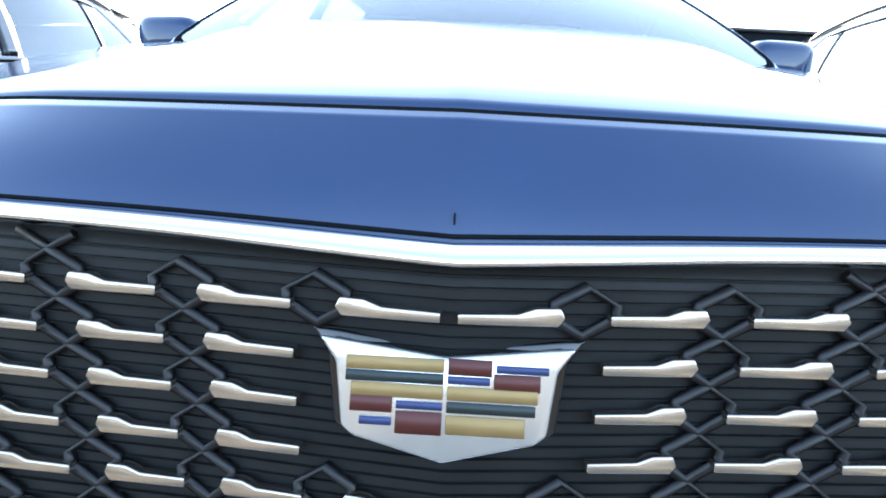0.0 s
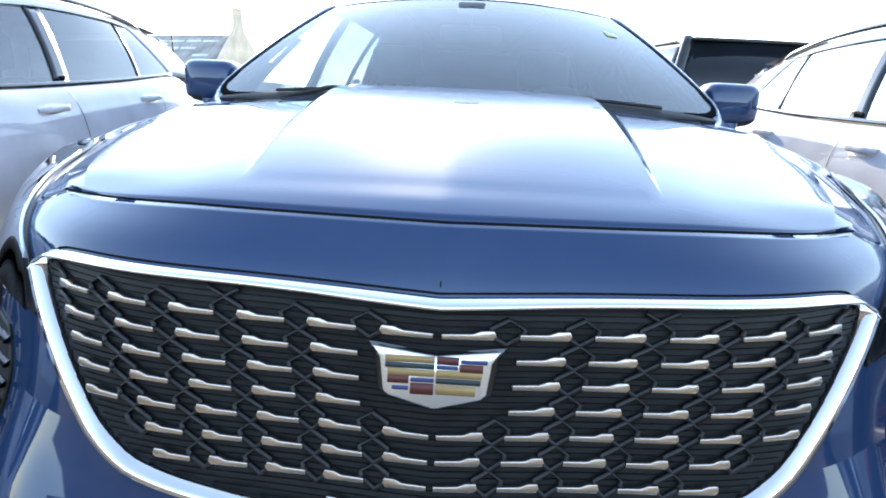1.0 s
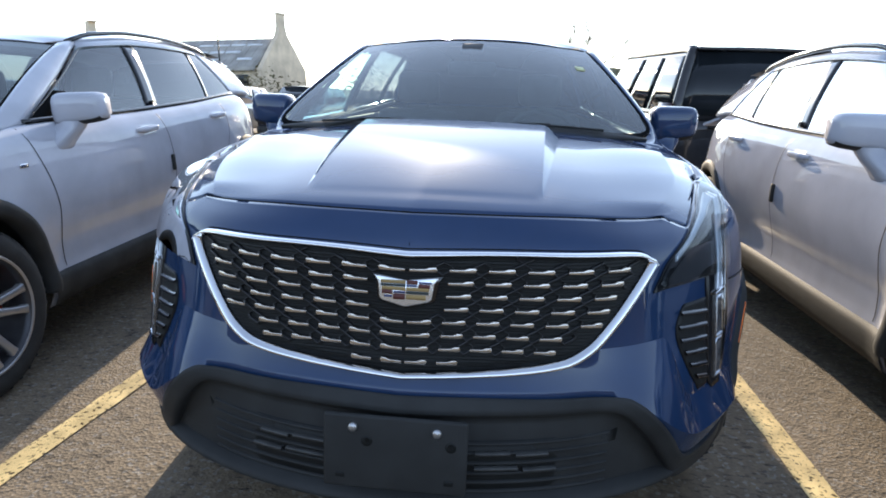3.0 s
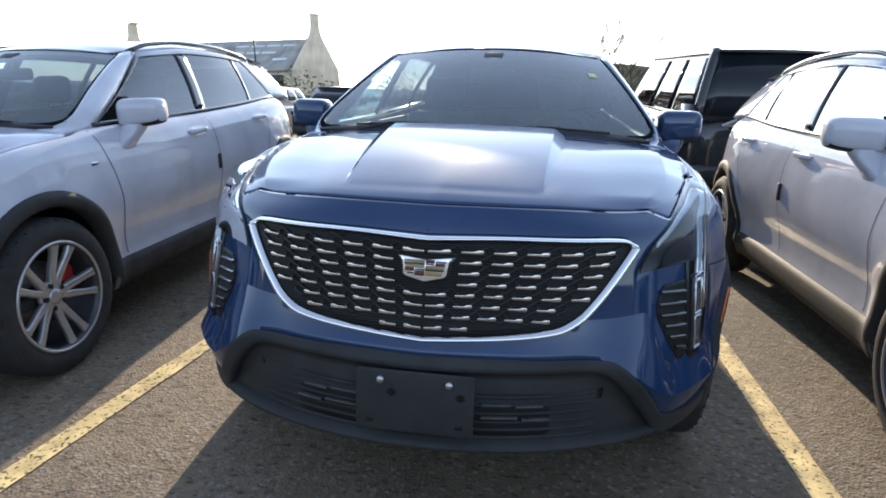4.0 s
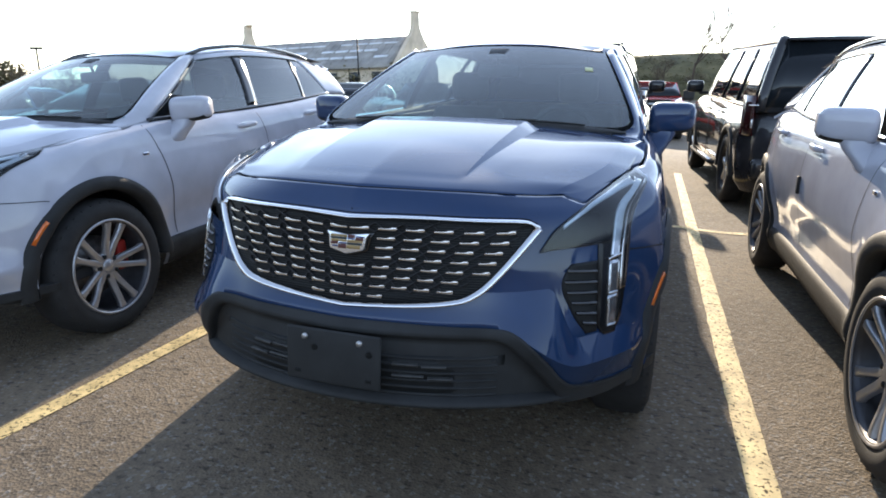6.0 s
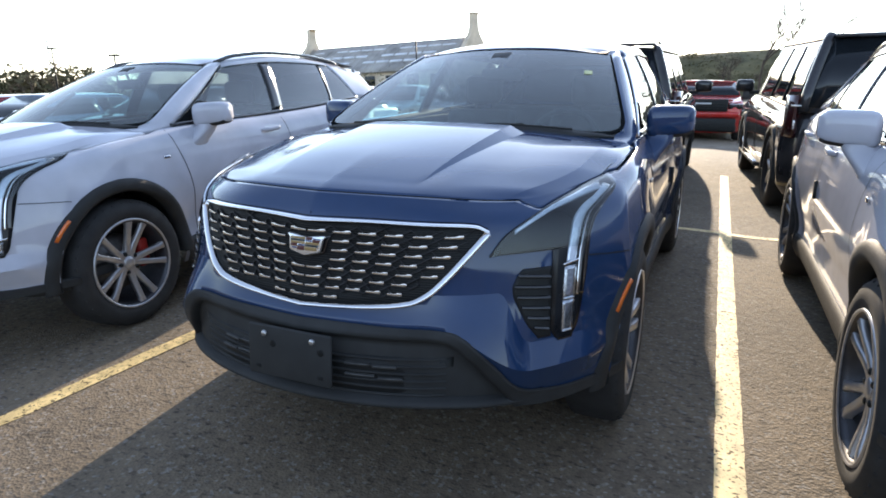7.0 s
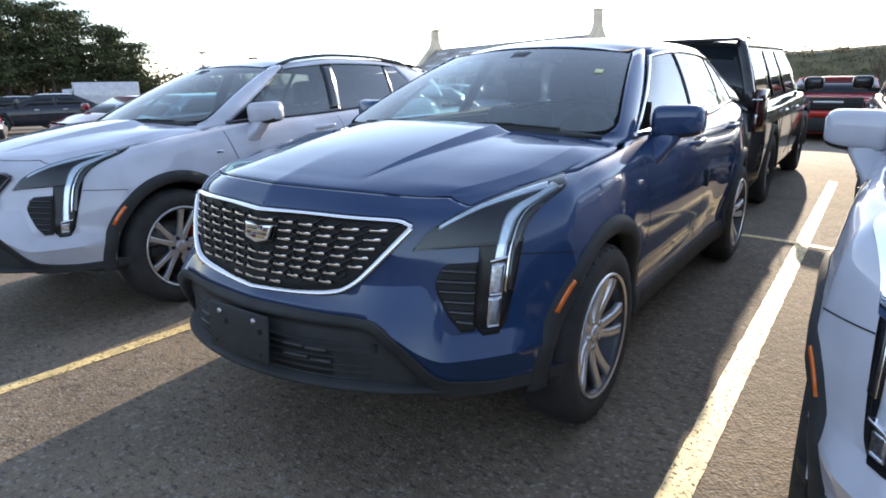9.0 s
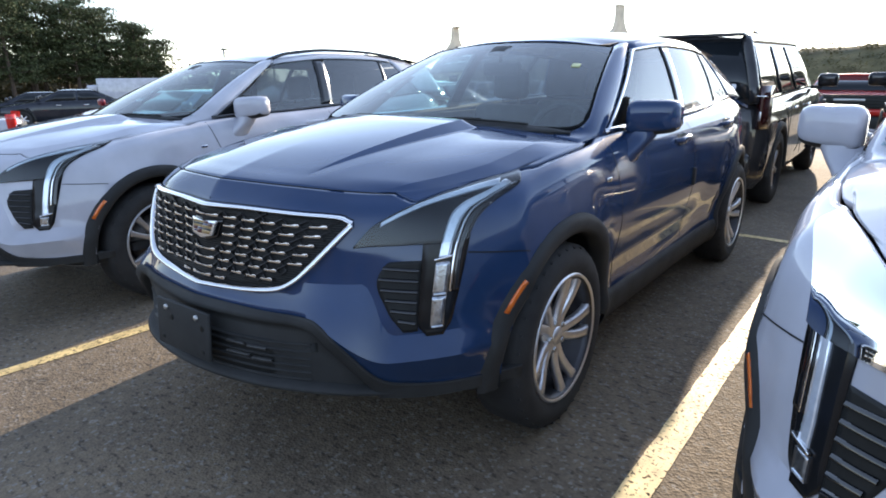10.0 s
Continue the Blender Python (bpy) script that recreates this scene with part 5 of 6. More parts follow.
def vehicle(name, label, category, m_paint, L, W, H, belt_z, profile, axles, r, m, extra=None):
    """A car from its side profile: body up to the belt, a glazed cabin above, wheels, lamps. Its rear is at y = 0, its nose at y = L."""
    v = thing(name, label, category, m)
    hw = W / 2
    # body: rounded in plan, with a shoulder and a tucked sill
    rows = []
    def plan(t):                                          # half outline from the rear's middle to the nose's middle
        if t < .22:
            q = t / .22
            x = hw * math.sin(q * math.pi / 2) ** .55
            return x, .10 * (x / hw) ** 4 + .22 * (x / hw) ** 12
        if t > .78:
            q = (1 - t) / .22
            x = hw * math.sin(q * math.pi / 2) ** .55
            return x, L - .16 * (x / hw) ** 3 - .30 * (x / hw) ** 12
        return hw, lerp(.32, L - .46, (t - .22) / .56)
    ts = [i / 84 for i in range(85)]
    half = []
    for t in ts:
        x, y = plan(t)
        top = profile["deck"](y)
        col = []
        for q, inset in ((0, .10), (.12, .03), (.30, .01), (.55, .0), (.75, .012), (.90, .035), (.97, .07), (1, .11)):
            z = lerp(.24, top, q)
            k = 1 - inset / hw
            yy = L / 2 + (y - L / 2) * (1 - inset / L)
            col.append((x * k, yy, z))
        half.append(col)
    full = [[(-p[0], p[1], p[2]) for p in c] for c in half[:0:-1]] + half
    out = []
    for c in full:
        line = []
        for p in c:
            cut = False
            for ya in axles:
                if abs(p[0]) > hw * .6 and math.hypot(p[1] - ya, p[2] - r) < r + .05:
                    cut = True
            line.append(None if cut else p)
        out.append(line)
    part("body", sheet(out), m_paint, v)
    # deck: hood and tail surface
    rows = []
    for i in range(41):
        y = lerp(.06, L - .06, i / 40)
        wmax = hw - .11
        if y < .35:
            wmax *= (1 - ((.35 - y) / .35) ** 3 * .22)
        if y > L - .5:
            wmax *= (1 - ((y - L + .5) / .5) ** 3 * .25)
        rows.append([(wmax * u, y, profile["deck"](y) + .03 * (1 - u * u) - .002) for u in (-1, -.8, -.4, 0, .4, .8, 1)])
    part("deck", sheet(rows), m_paint, v)
    for ya in axles:
        for sg in (-1, 1):
            far_wheel(v, sg * (hw - .01), ya, r)
            arch = [[(sg * (hw - dx), ya - (r + dr) * math.cos(a), max(.25, r + (r + dr) * math.sin(a))) for dr, dx in ((.02, .12), (.02, -.006), (.085, -.008), (.10, .03))] for a in (radians(-5 + 190 * k / 24) for k in range(25))]
            part("arch_trim", sheet(arch), M_PLASTIC, v)
            part("arch_liner", sheet([[(sg * xx, ya - (r + .03) * math.cos(a), r + (r + .03) * math.sin(a)) for xx in (hw - .4, hw - .02)] for a in (radians(-5 + 190 * k / 24) for k in range(25))]), M_GRILLE, v)
    part("under_body", box((W - .3, L - .5, .2), (0, L / 2, .34), .02), M_GRILLE, v)
    # cabin
    cab = profile["cabin"]                                # y of: tail base, tail top, front top, front base
    yb0, yt0, yt1, yb1 = cab
    tw = hw - profile.get("tumble", .22)
    def side(f, q, sg):
        yb, yt = lerp(yb0, yb1, f), lerp(yt0, yt1, f)
        y = lerp(yb, yt, q)
        zb, zt = profile["deck"](yb) - .01, H - .05 - profile.get("slope", .0) * (1 - f)
        return (sg * (lerp(hw - .10, tw, q) + .05 * q * (1 - q)), y, lerp(zb, zt, q))
    rows = []
    for i in range(25):
        f = i / 24
        y, z = lerp(yt0, yt1, f), H - .05 - profile.get("slope", .0) * (1 - f)
        rows.append([((tw - .004) * u, y + (.05 if i == 24 else -.03 if i == 0 else 0) * (1 - u * u), z + .05 * (1 - abs(u) ** 3) * (1 - .6 * (abs(2 * f - 1) ** 6))) for u in (-1, -.9, -.6, -.2, .2, .6, .9, 1)])
    part("roof", slab(rows, .004, .03, centre=(0, L / 2, 0)), m_paint, v)
    for sg in (-1, 1):
        cuts = profile["cuts"]
        part("side_frame", slab([[side(f, q, sg) for q in (0, .05, .5, .93, 1)] for f in (k / 20 for k in range(21))], -.006, .01, centre=(0, L / 2, .5)), m_paint, v)
        if profile.get("round"):                          # rounded corner of roof and tail
            edge = [side(0, q, sg) for q in (0, .25, .5, .75, .93, 1)] + [side(f, 1, sg) for f in (.06, .2, .4, .6, .8, 1)]
            part("corner_post", tube([(p[0] - sg * .035, p[1] + (.02 if i < 6 else 0), p[2] - (.0 if i < 5 else .012)) for i, p in enumerate(edge)], .052, 12), m_paint, v)
        for f0, f1 in cuts:
            part("side_window", slab([[side(lerp(f0, f1, k / 6), q, sg) for q in (.08, .5, .90)] for k in range(7)], .004, .006, centre=(0, L / 2, .5)), M_TINT_FAR, v)
        for y in profile.get("handles", ()):
            part("door_handle", box((.03, .18, .03), (sg * (hw + .0), y, belt_z - .16), .01), M_CHROME, v)
        for y in profile.get("gaps", ()):
            part("door_gap", box((.006, .008, belt_z - .42), (sg * (hw + .001), y, .40 + (belt_z - .42) / 2), 0), M_GRILLE, v)
        c = Vector((sg * (hw + .10), lerp(yb0, yb1, .93), belt_z + .12))
        mi = part("door_mirror", box((.24, .12, .17), tuple(c), .05, seg=3), m_paint, v)
        part("mirror_arm", box((.14, .06, .05), (c.x - sg * .13, c.y, c.z - .09), .02), M_PLASTIC, mi)
    # front and rear glass
    def end(yb, yt, name):
        s = 1 if yb > yt else -1
        P = []
        for i in range(13):
            u = -1 + i / 6
            P.append([(lerp(hw - .12, tw - .03, q) * u, lerp(yb, yt, q) + s * .05 * (1 - u * u) * 1.0 - s * .0, lerp(profile["deck"](yb) + .01, H - .05 - (profile.get("slope", 0) if s < 0 else 0), q)) for q in (.05, .5, .96)])
        part(name, slab(P, .006, .01, centre=(0, L / 2, .3)), M_TINT_FAR, v)
    end(yb0, yt0, "rear_window")
    end(yb1, yt1, "windshield")
    for yb, yt, nm in ((yb0, yt0, "rear_frame"), (yb1, yt1, "front_frame")):
        s = 1 if yb > yt else -1
        P = [[(lerp(hw - .10, tw, q) * u, lerp(yb, yt, q) + s * (.045 * (1 - u * u) - .004), lerp(profile["deck"](yb) - .01, H - .045 - (profile.get("slope", 0) if s < 0 else 0), q)) for q in (0, .5, 1)] for u in (-1 + i / 6 for i in range(13))]
        part(nm, slab(P, .0, .03, centre=(0, L / 2, .3)), m_paint, v)
    # lamps
    for sg in (-1, 1):
        lx = sg * (hw - .16)
        tz0, tz1 = profile.get("tail", (belt_z - .28, belt_z + .02))
        P = [[(sg * (hw - .012 - profile.get("lamp", .11) * a), .10 + .19 * (1 - a) ** 2, z) for a in (0, .25, .5, .75, 1)] for z in (tz0, lerp(tz0, tz1, .35), lerp(tz0, tz1, .7), tz1)]
        t = part("tail_lamp", slab(P, .006, .05, centre=(0, L / 2, .8)), profile.get("lens", M_TAIL), v, "dark red tail lamp" if "lens" not in profile else "bright red tail lamp")
        part("reverse_light", box((.022, .02, .09), (lx + sg * .085, .105, lerp(tz0, tz1, .30)), .006), M_BADGE, t)
        part("lamp_strip", box((.09, .02, .014), (lx + sg * .085, .100, lerp(tz0, tz1, .76)), .004), M_BADGE, t, "bright strip across the lamp")
        z = profile["deck"](L - .3) - .14
        P = [[(sg * (hw - .06 - .34 * a), L - .27 + .20 * a, zz) for a in (0, .35, .7, 1)] for zz in (z - .06, z, z + .06)]
        hl = part("headlamp", slab(P, .04, .06, centre=(0, L / 2, .6)), M_LAMPBLACK, v)
        part("light_guide", slab([[(sg * (hw - .07 - .32 * a), L - .27 + .20 * a, z + .05 + d) for a in (0, .5, 1)] for d in (0, .02)], .05, .02, centre=(0, L / 2, .6)), M_DRL, hl)
    part("grille", box((W * .62, .06, .26), (0, L - .01, profile["deck"](L - .2) - .28), .03), M_GRILLE, v)
    part("front_bumper", box((W * .86, .14, .20), (0, L - .05, .36), .06), M_PLASTIC, v)
    part("rear_bumper", box((W * .90, .16, .24), (0, .06, .50), .06), profile.get("bumper", M_PLASTIC), v)
    if extra:
        extra(v)
    return v


M_SILVERBLUE = paint("silver_blue_paint", (0.20, 0.26, 0.37), 0.5, 0.38)
M_REDLENS = material("red_lens", (0.65, 0.03, 0.02), 0.15, 0, 0.1, 30, coat=0.6)
M_TINT_FAR = material("dark_glass", (0.012, 0.015, 0.018), 0.06, 0, 0.1, 3, spec=0.35)


def deck(L, nose, cowl_y, cowl_z, tail_y, tail_z, rear):
    return curve((0, .25, tail_y, cowl_y, L - .35, L), (rear - .03, rear, tail_z, cowl_z, nose, nose - .06))


SUV = dict(deck=deck(5.2, 1.04, 3.75, 1.16, .5, 1.10, 1.10), cabin=(.10, .34, 3.05, 3.72), tumble=.29, slope=.05, cuts=((.02, .30), (.33, .58), (.61, .90)), handles=(1.75, 2.75), gaps=(1.45, 2.45, 3.4), tail=(.84, 1.24), lamp=.075, bumper=M_BLACKPAINT, round=True)
SEDAN = dict(deck=deck(4.8, .82, 3.35, .98, .9, 1.02, 1.0), cabin=(.55, 1.35, 2.55, 3.45), tumble=.30, cuts=((.10, .47), (.50, .88)), handles=(1.65, 2.6), gaps=(1.5, 2.45), tail=(.72, .92))
CROSS = dict(deck=deck(4.6, .98, 3.2, 1.10, .5, 1.12, 1.10), cabin=(.12, .55, 2.6, 3.3), tumble=.25, slope=.06, cuts=((.05, .27), (.30, .57), (.60, .90)), handles=(1.5, 2.4), gaps=(1.4, 2.3), tail=(.85, 1.08))


def suv_extra(running):
    top = 1.85 if running else 1.77

    def f(v):
        part("spoiler", box((1.30, .20, .035), (0, .36, top - .055), .015, turn=pose(0, 0, 0, 3)), M_BLACKPAINT, v)
        part("rear_wiper", tube([(-.02, .10, 1.16), (.18, .13, 1.20), (.36, .14, 1.21)], .008, 6), M_PLASTIC, v)
        part("tailgate_trim", box((1.1, .03, .05), (0, .02, 1.02), .012), M_CHROME if not running else M_GLOSSBLACK, v)
        part("plate", box((.31, .012, .155), (0, .005, .86), .004), M_PLASTIC, v)
        for x in (-.55, .55):
            part("reflector", box((.16, .02, .03), (x, -.02, .50), .006), M_TAIL, v)
            part("exhaust_tip", tube([(x, .02, .34), (x, -.03, .34)], .04, 14), M_CHROME, v)
        for sg in (-1, 1):
            part("roof_rail", tube([(sg * .64, y, top - .02 + (.03 if .9 < y < 2.7 else 0)) for y in (.75, .9, 1.5, 2.1, 2.7, 2.85)], .017, 8), M_CHROME if not running else M_GLOSSBLACK, v)
            if running:
                b = part("running_board", box((.14, 1.9, .05), (sg * 1.0, 2.6, .38), .02), M_PLASTIC, v)
                part("step_strip", box((.05, 1.8, .012), (sg * 1.04, 2.6, .408), .005), M_CHROME, b)
    return f


s1 = vehicle("suv", "glossy black large suv parked tail towards the blue car", "suv", M_BLACKPAINT, 5.2, 1.96, 1.77, 1.14, SUV, (1.0, 4.0), .385, pose(-0.19, 5.28, 0), extra=suv_extra(False))
part("paper_tag", box((.17, .004, .06), (.58, .118, 1.225), .001, turn=pose(0, 0, 0, -20)), M_PAPER, s1, "white paper on the rear glass")
SUV2 = dict(SUV, cuts=((.03, .27), (.30, .56), (.59, .90)))
s2 = vehicle("suv", "glossy black large suv with silver running boards", "suv", M_BLACKPAINT, 5.35, 2.0, 1.89, 1.18, SUV2, (1.0, 4.1), .405, pose(2.75, 5.40, fall(2.72), 0, 0, 3.4), extra=suv_extra(True))


def red_extra(v):
    L = 4.6
    g = part("front_mask", box((1.42, .05, .30), (0, L + .03, .95), .04), M_GRILLE, v, "black grille")
    for k in range(4):
        part("grille_bar", box((1.26, .02, .02), (0, L + .06, .85 + .065 * k), .006), M_GRILLE, g)
    part("emblem_bar", box((.62, .02, .05), (0, L + .065, .985), .01), M_SILVER, g)
    part("lower_grille", box((1.86, .08, .34), (0, L + .02, .45), .05), M_GRILLE, v)
    part("bumper_bar", box((2.02, .16, .15), (0, L - .02, .71), .05, seg=3), M_RED, v)
    part("hood_edge", box((1.62, .10, .05), (0, L - .10, 1.065), .02, seg=3), M_RED, v)
    for sg in (-1, 1):
        part("tow_mirror", box((.30, .12, .28), (sg * 1.20, 3.2, 1.20), .05, seg=3), M_PLASTIC, v, "large black mirror")


vehicle("pickup_truck", "red pickup with black grille across the aisle", "truck", M_RED, 4.6, 2.22, 1.58, 1.10, dict(CROSS, deck=deck(4.6, 1.06, 3.2, 1.14, .5, 1.12, 1.10)), (.85, 3.65), .40, pose(0.62, 20.9, fall(.53, 20), 0, 0, 180), extra=red_extra)
vehicle("crossover", "silver crossover in the far row", "car", M_SILVER, 4.6, 1.86, 1.62, 1.08, CROSS, (.85, 3.65), .36, pose(4.1, 21.4, fall(4.1, 21), 0, 0, 180))
vehicle("crossover", "dark crossover in the far row", "car", M_NAVY, 4.6, 1.86, 1.62, 1.08, CROSS, (.85, 3.65), .36, pose(-2.3, 21.2, fall(-2.3, 21), 0, 0, 180))
for k, (x, y, mt, lab, prof, H) in enumerate(((-9.2, 21.0, M_SILVER, "silver crossover in the far row", CROSS, 1.64), (-6.4, 21.0, M_NAVY, "dark crossover in the far row", CROSS, 1.64), (-12.0, 21.2, M_WHITE, "white crossover in the far row", CROSS, 1.66),
                                        (-14.8, 21.2, M_SILVER, "silver sedan in the far row", SEDAN, 1.46), (-5.6, 9.9, M_SILVER, "silver sedan parked behind the white car", SEDAN, 1.44), (-8.4, 10.0, M_NAVY, "dark sedan parked nose away", SEDAN, 1.44))):
    vehicle("crossover" if prof is CROSS else "sedan", lab, "car", mt, 4.6 if prof is CROSS else 4.8, 1.86, H, 1.06, prof, (.85, 3.65), .35, pose(x, y, fall(x, y), 0, 0, 180))
# row to the side of the white car, and across the lot
SHORT = dict(SEDAN, deck=deck(4.5, .76, 3.45, .91, .9, .95, .93), cabin=(.5, 1.2, 2.78, 3.52), tail=(.66, .86))


def nose_at(x, y, rz, L):
    return pose(x, y, fall(x), 0, 0, 180 + rz) @ pose(0, -L, 0)


vehicle("sedan", "silver-blue sedan in the same row", "car", M_SILVERBLUE, 4.5, 1.80, 1.33, .92, SHORT, (.90, 3.60), .34, nose_at(-11.1, 4.9, 2, 4.5))
vehicle("sedan", "maroon sedan in the same row", "car", M_MAROON, 4.5, 1.80, 1.31, .92, SHORT, (.90, 3.60), .34, nose_at(-13.9, 5.5, 2, 4.5))
vehicle("sedan", "dark sedan standing across the lot", "car", M_NAVY, 4.8, 1.84, 1.45, 1.02, SEDAN, (.95, 3.85), .34, pose(-24.8, 12.4, fall(-25), 0, 0, 157))
vehicle("sedan", "dark sedan behind another across the lot", "car", M_NAVY, 4.8, 1.84, 1.45, 1.02, SEDAN, (.95, 3.85), .34, pose(-30.3, 13.2, fall(-30), 0, 0, 157))
vehicle("sedan", "white sedan with red tail lamps across the lot", "car", M_WHITE, 4.8, 1.84, 1.10, .74, dict(SEDAN, deck=deck(4.8, .62, 3.35, .72, .9, .74, .74), tail=(.44, .86), lens=M_REDLENS), (.95, 3.85), .32, pose(-16.2, 5.25, fall(-16), 0, 0, 157))


def box_truck(m):
    v = thing("box_truck", "white box truck parked across the lot", "truck", m)
    part("cargo_box", box((2.4, 4.6, 2.4), (0, 2.4, 2.0), .05), M_WHITE, v)
    part("cab", box((2.0, 1.7, 1.7), (0, 5.6, 1.30), .18, seg=3), M_WHITE, v)
    part("roof_cap", box((1.9, .8, .5), (0, 5.1, 2.45), .15, seg=3), M_WHITE, v)
    part("windshield", box((1.8, .06, .7), (0, 6.44, 1.70), .02), M_TINT_FAR, v)
    for sg in (-1, 1):
        part("side_window", box((.04, .9, .6), (sg * 1.0, 5.75, 1.72), .02), M_TINT_FAR, v)
        part("corner_strip", box((.05, .05, 2.4), (sg * 1.2, 4.7, 2.0), .01), M_SILVER, v)
        for y in (1.4, 5.7):
            far_wheel(v, sg * 1.05, y, .45)
    part("chassis", box((1.0, 5.9, .25), (0, 3, .65), .03), M_GRILLE, v)
    return v


box_truck(pose(-49.3, 27.6, fall(-50), 0, 0, 157))


# ---- building with stepped gables ----
M_STUCCO = material("cream_stucco", (0.62, 0.52, 0.40), 0.85, 0, 0.15, .6, 0.004, 30)
M_ROOF = material("grey_metal_roof", (0.33, 0.31, 0.285), 0.6, 0.1, 0.2, .5, 0.003, 12)
M_PANEL = material("pale_roof_panel", (0.62, 0.63, 0.65), 0.3, 0.2, 0.1, 1)
M_DARKWALL = material("dark_wall", (0.055, 0.050, 0.042), 0.9, 0, 0.3, .5, 0.004, 20)
M_BROWNWALL = material("brown_wall", (0.13, 0.095, 0.065), 0.85, 0, 0.2, .8, 0.004, 20)


def building():
    v = thing("building", "long low building with cream gable walls, chimneys and a grey roof", "building", pose(-25.7, 62.0, -0.22, 0, -1.9, -9))
    Lb, D, eave, ridge = 24.3, 9.0, 2.9, 6.1
    part("wall", box((Lb, D, eave), (-Lb / 2, D / 2, eave / 2), .02), M_STUCCO, v)
    for y0, y1 in ((-.5, D / 2), (D + .5, D / 2)):
        P = [[(-Lb * i / 20 - .3, lerp(y0, y1, j / 6), lerp(eave - .25, ridge, j / 6)) for j in range(7)] for i in range(21)]
        roof = part("roof", slab(P, .05, .12, centre=(-Lb / 2, D / 2, 0)), M_ROOF, v)
        if y0 < 0:
            for i in range(25):
                x = -.8 - i * .94
                part("seam", tube([(x, y0 + .02, eave - .17), (x, y1, ridge + .09)], .03, 5), M_ROOF, roof)
            for r, h in ((.30, .07), (.52, .07), (.76, .05)):
                for i in range(11):
                    if (i * 7 + int(r * 10)) % 5 == 0:
                        continue
                    x0 = -1.4 - i * 2.0
                    P = [[(x0 - 1.75 * a, lerp(y0, y1, q), lerp(eave - .25, ridge, q)) for q in (r, r + h)] for a in (0, 1)]
                    part("skylight", slab(P, .12, .05, centre=(-Lb / 2, D / 2, 0)), M_PANEL, roof)
    for x, w in ((0, 1), (-Lb, 1)):
        g = [(-.5, 0), (D + .5, 0), (D + .3, eave), (D / 2 + 1.0, ridge + 0.3), (D / 2 + .62, ridge + 1.1), (D / 2 + .55, ridge + 2.5), (D / 2 - .55, ridge + 2.5), (D / 2 - .62, ridge + 1.1), (D / 2 - 1.0, ridge + .3), (-.3, eave)]
        bm = prism([(a, b) for a, b in g], .5, .03)
        w = part("gable_wall", bm, M_STUCCO, v, "cream gable wall with chimney", m=pose(x + (.5 if x == 0 else 0), 0, 0, 0, 0, 90))
        part("chimney_cap", box((.7, 1.3, .14), (x + .25, D / 2, ridge + 2.5), .02), M_STUCCO, v)
    for i in range(7):
        wnd = part("window", box((1.5, .12, 1.3), (-2 - i * 3.1, -.03, 1.6), .02), M_TINT_FAR, v)
        part("window_frame", box((1.7, .10, .10), (-2 - i * 3.1, -.08, .92), .01), M_STUCCO, wnd)
    part("flag_pole", tube([(-2.8, -2.5, 0), (-2.8, -2.5, 6.1)], .07, 8), M_GRILLE, v)
    return v


building()


def fence(x0, y0, x1, y1, h, name="fence_wall"):
    a, b = Vector((x0, y0, 0)), Vector((x1, y1, 0))
    d = b - a
    ob = part(name, box((d.length, .3, h), (d.length / 2, 0, h / 2), .02), M_BROWNWALL, None, m=Matrix.Translation((x0, y0, min(fall(x0), fall(x1)) - .3)) @ pose(0, 0, 0, 0, 0, math.degrees(math.atan2(d.y, d.x))))
    return tagged(ob, "brown boundary wall behind the parked cars", "wall", kind="structure")


fence(-60, 52, -9, 55, 2.6)


# ---- trees ----
M_BARK = material("bark", (0.075, 0.055, 0.042), 0.9, 0, 0.3, 4, 0.01, 30)
M_NEEDLE = material("pine_needles", (0.060, 0.074, 0.034), 0.8, 0, 0.45, 0.9, 0.0, 8, second=(0.020, 0.028, 0.014), spec=0.2)
M_TWIG = material("twigs", (0.085, 0.065, 0.045), 0.9, 0, 0.3, 3)
M_SCRUB = material("dry_scrub", (0.125, 0.102, 0.050), 0.9, 0, 0.4, .6, second=(0.052, 0.052, 0.022))


def leaf_bits(bm, rng, centre, spread, count, size):
    for _ in range(count):
        p = Vector(centre) + Vector((rng.gauss(0, spread[0]), rng.gauss(0, spread[1]), rng.gauss(0, spread[2])))
        a = Vector((rng.gauss(0, 1), rng.gauss(0, 1), rng.gauss(0, .6))).normalized() * size * rng.uniform(.6, 1.4)
        b = Vector((rng.gauss(0, 1), rng.gauss(0, 1), rng.gauss(0, .6))).normalized() * size * rng.uniform(.3, .8)
        bm.faces.new([bm.verts.new(q) for q in (p - a, p + b, p + a, p - b)])


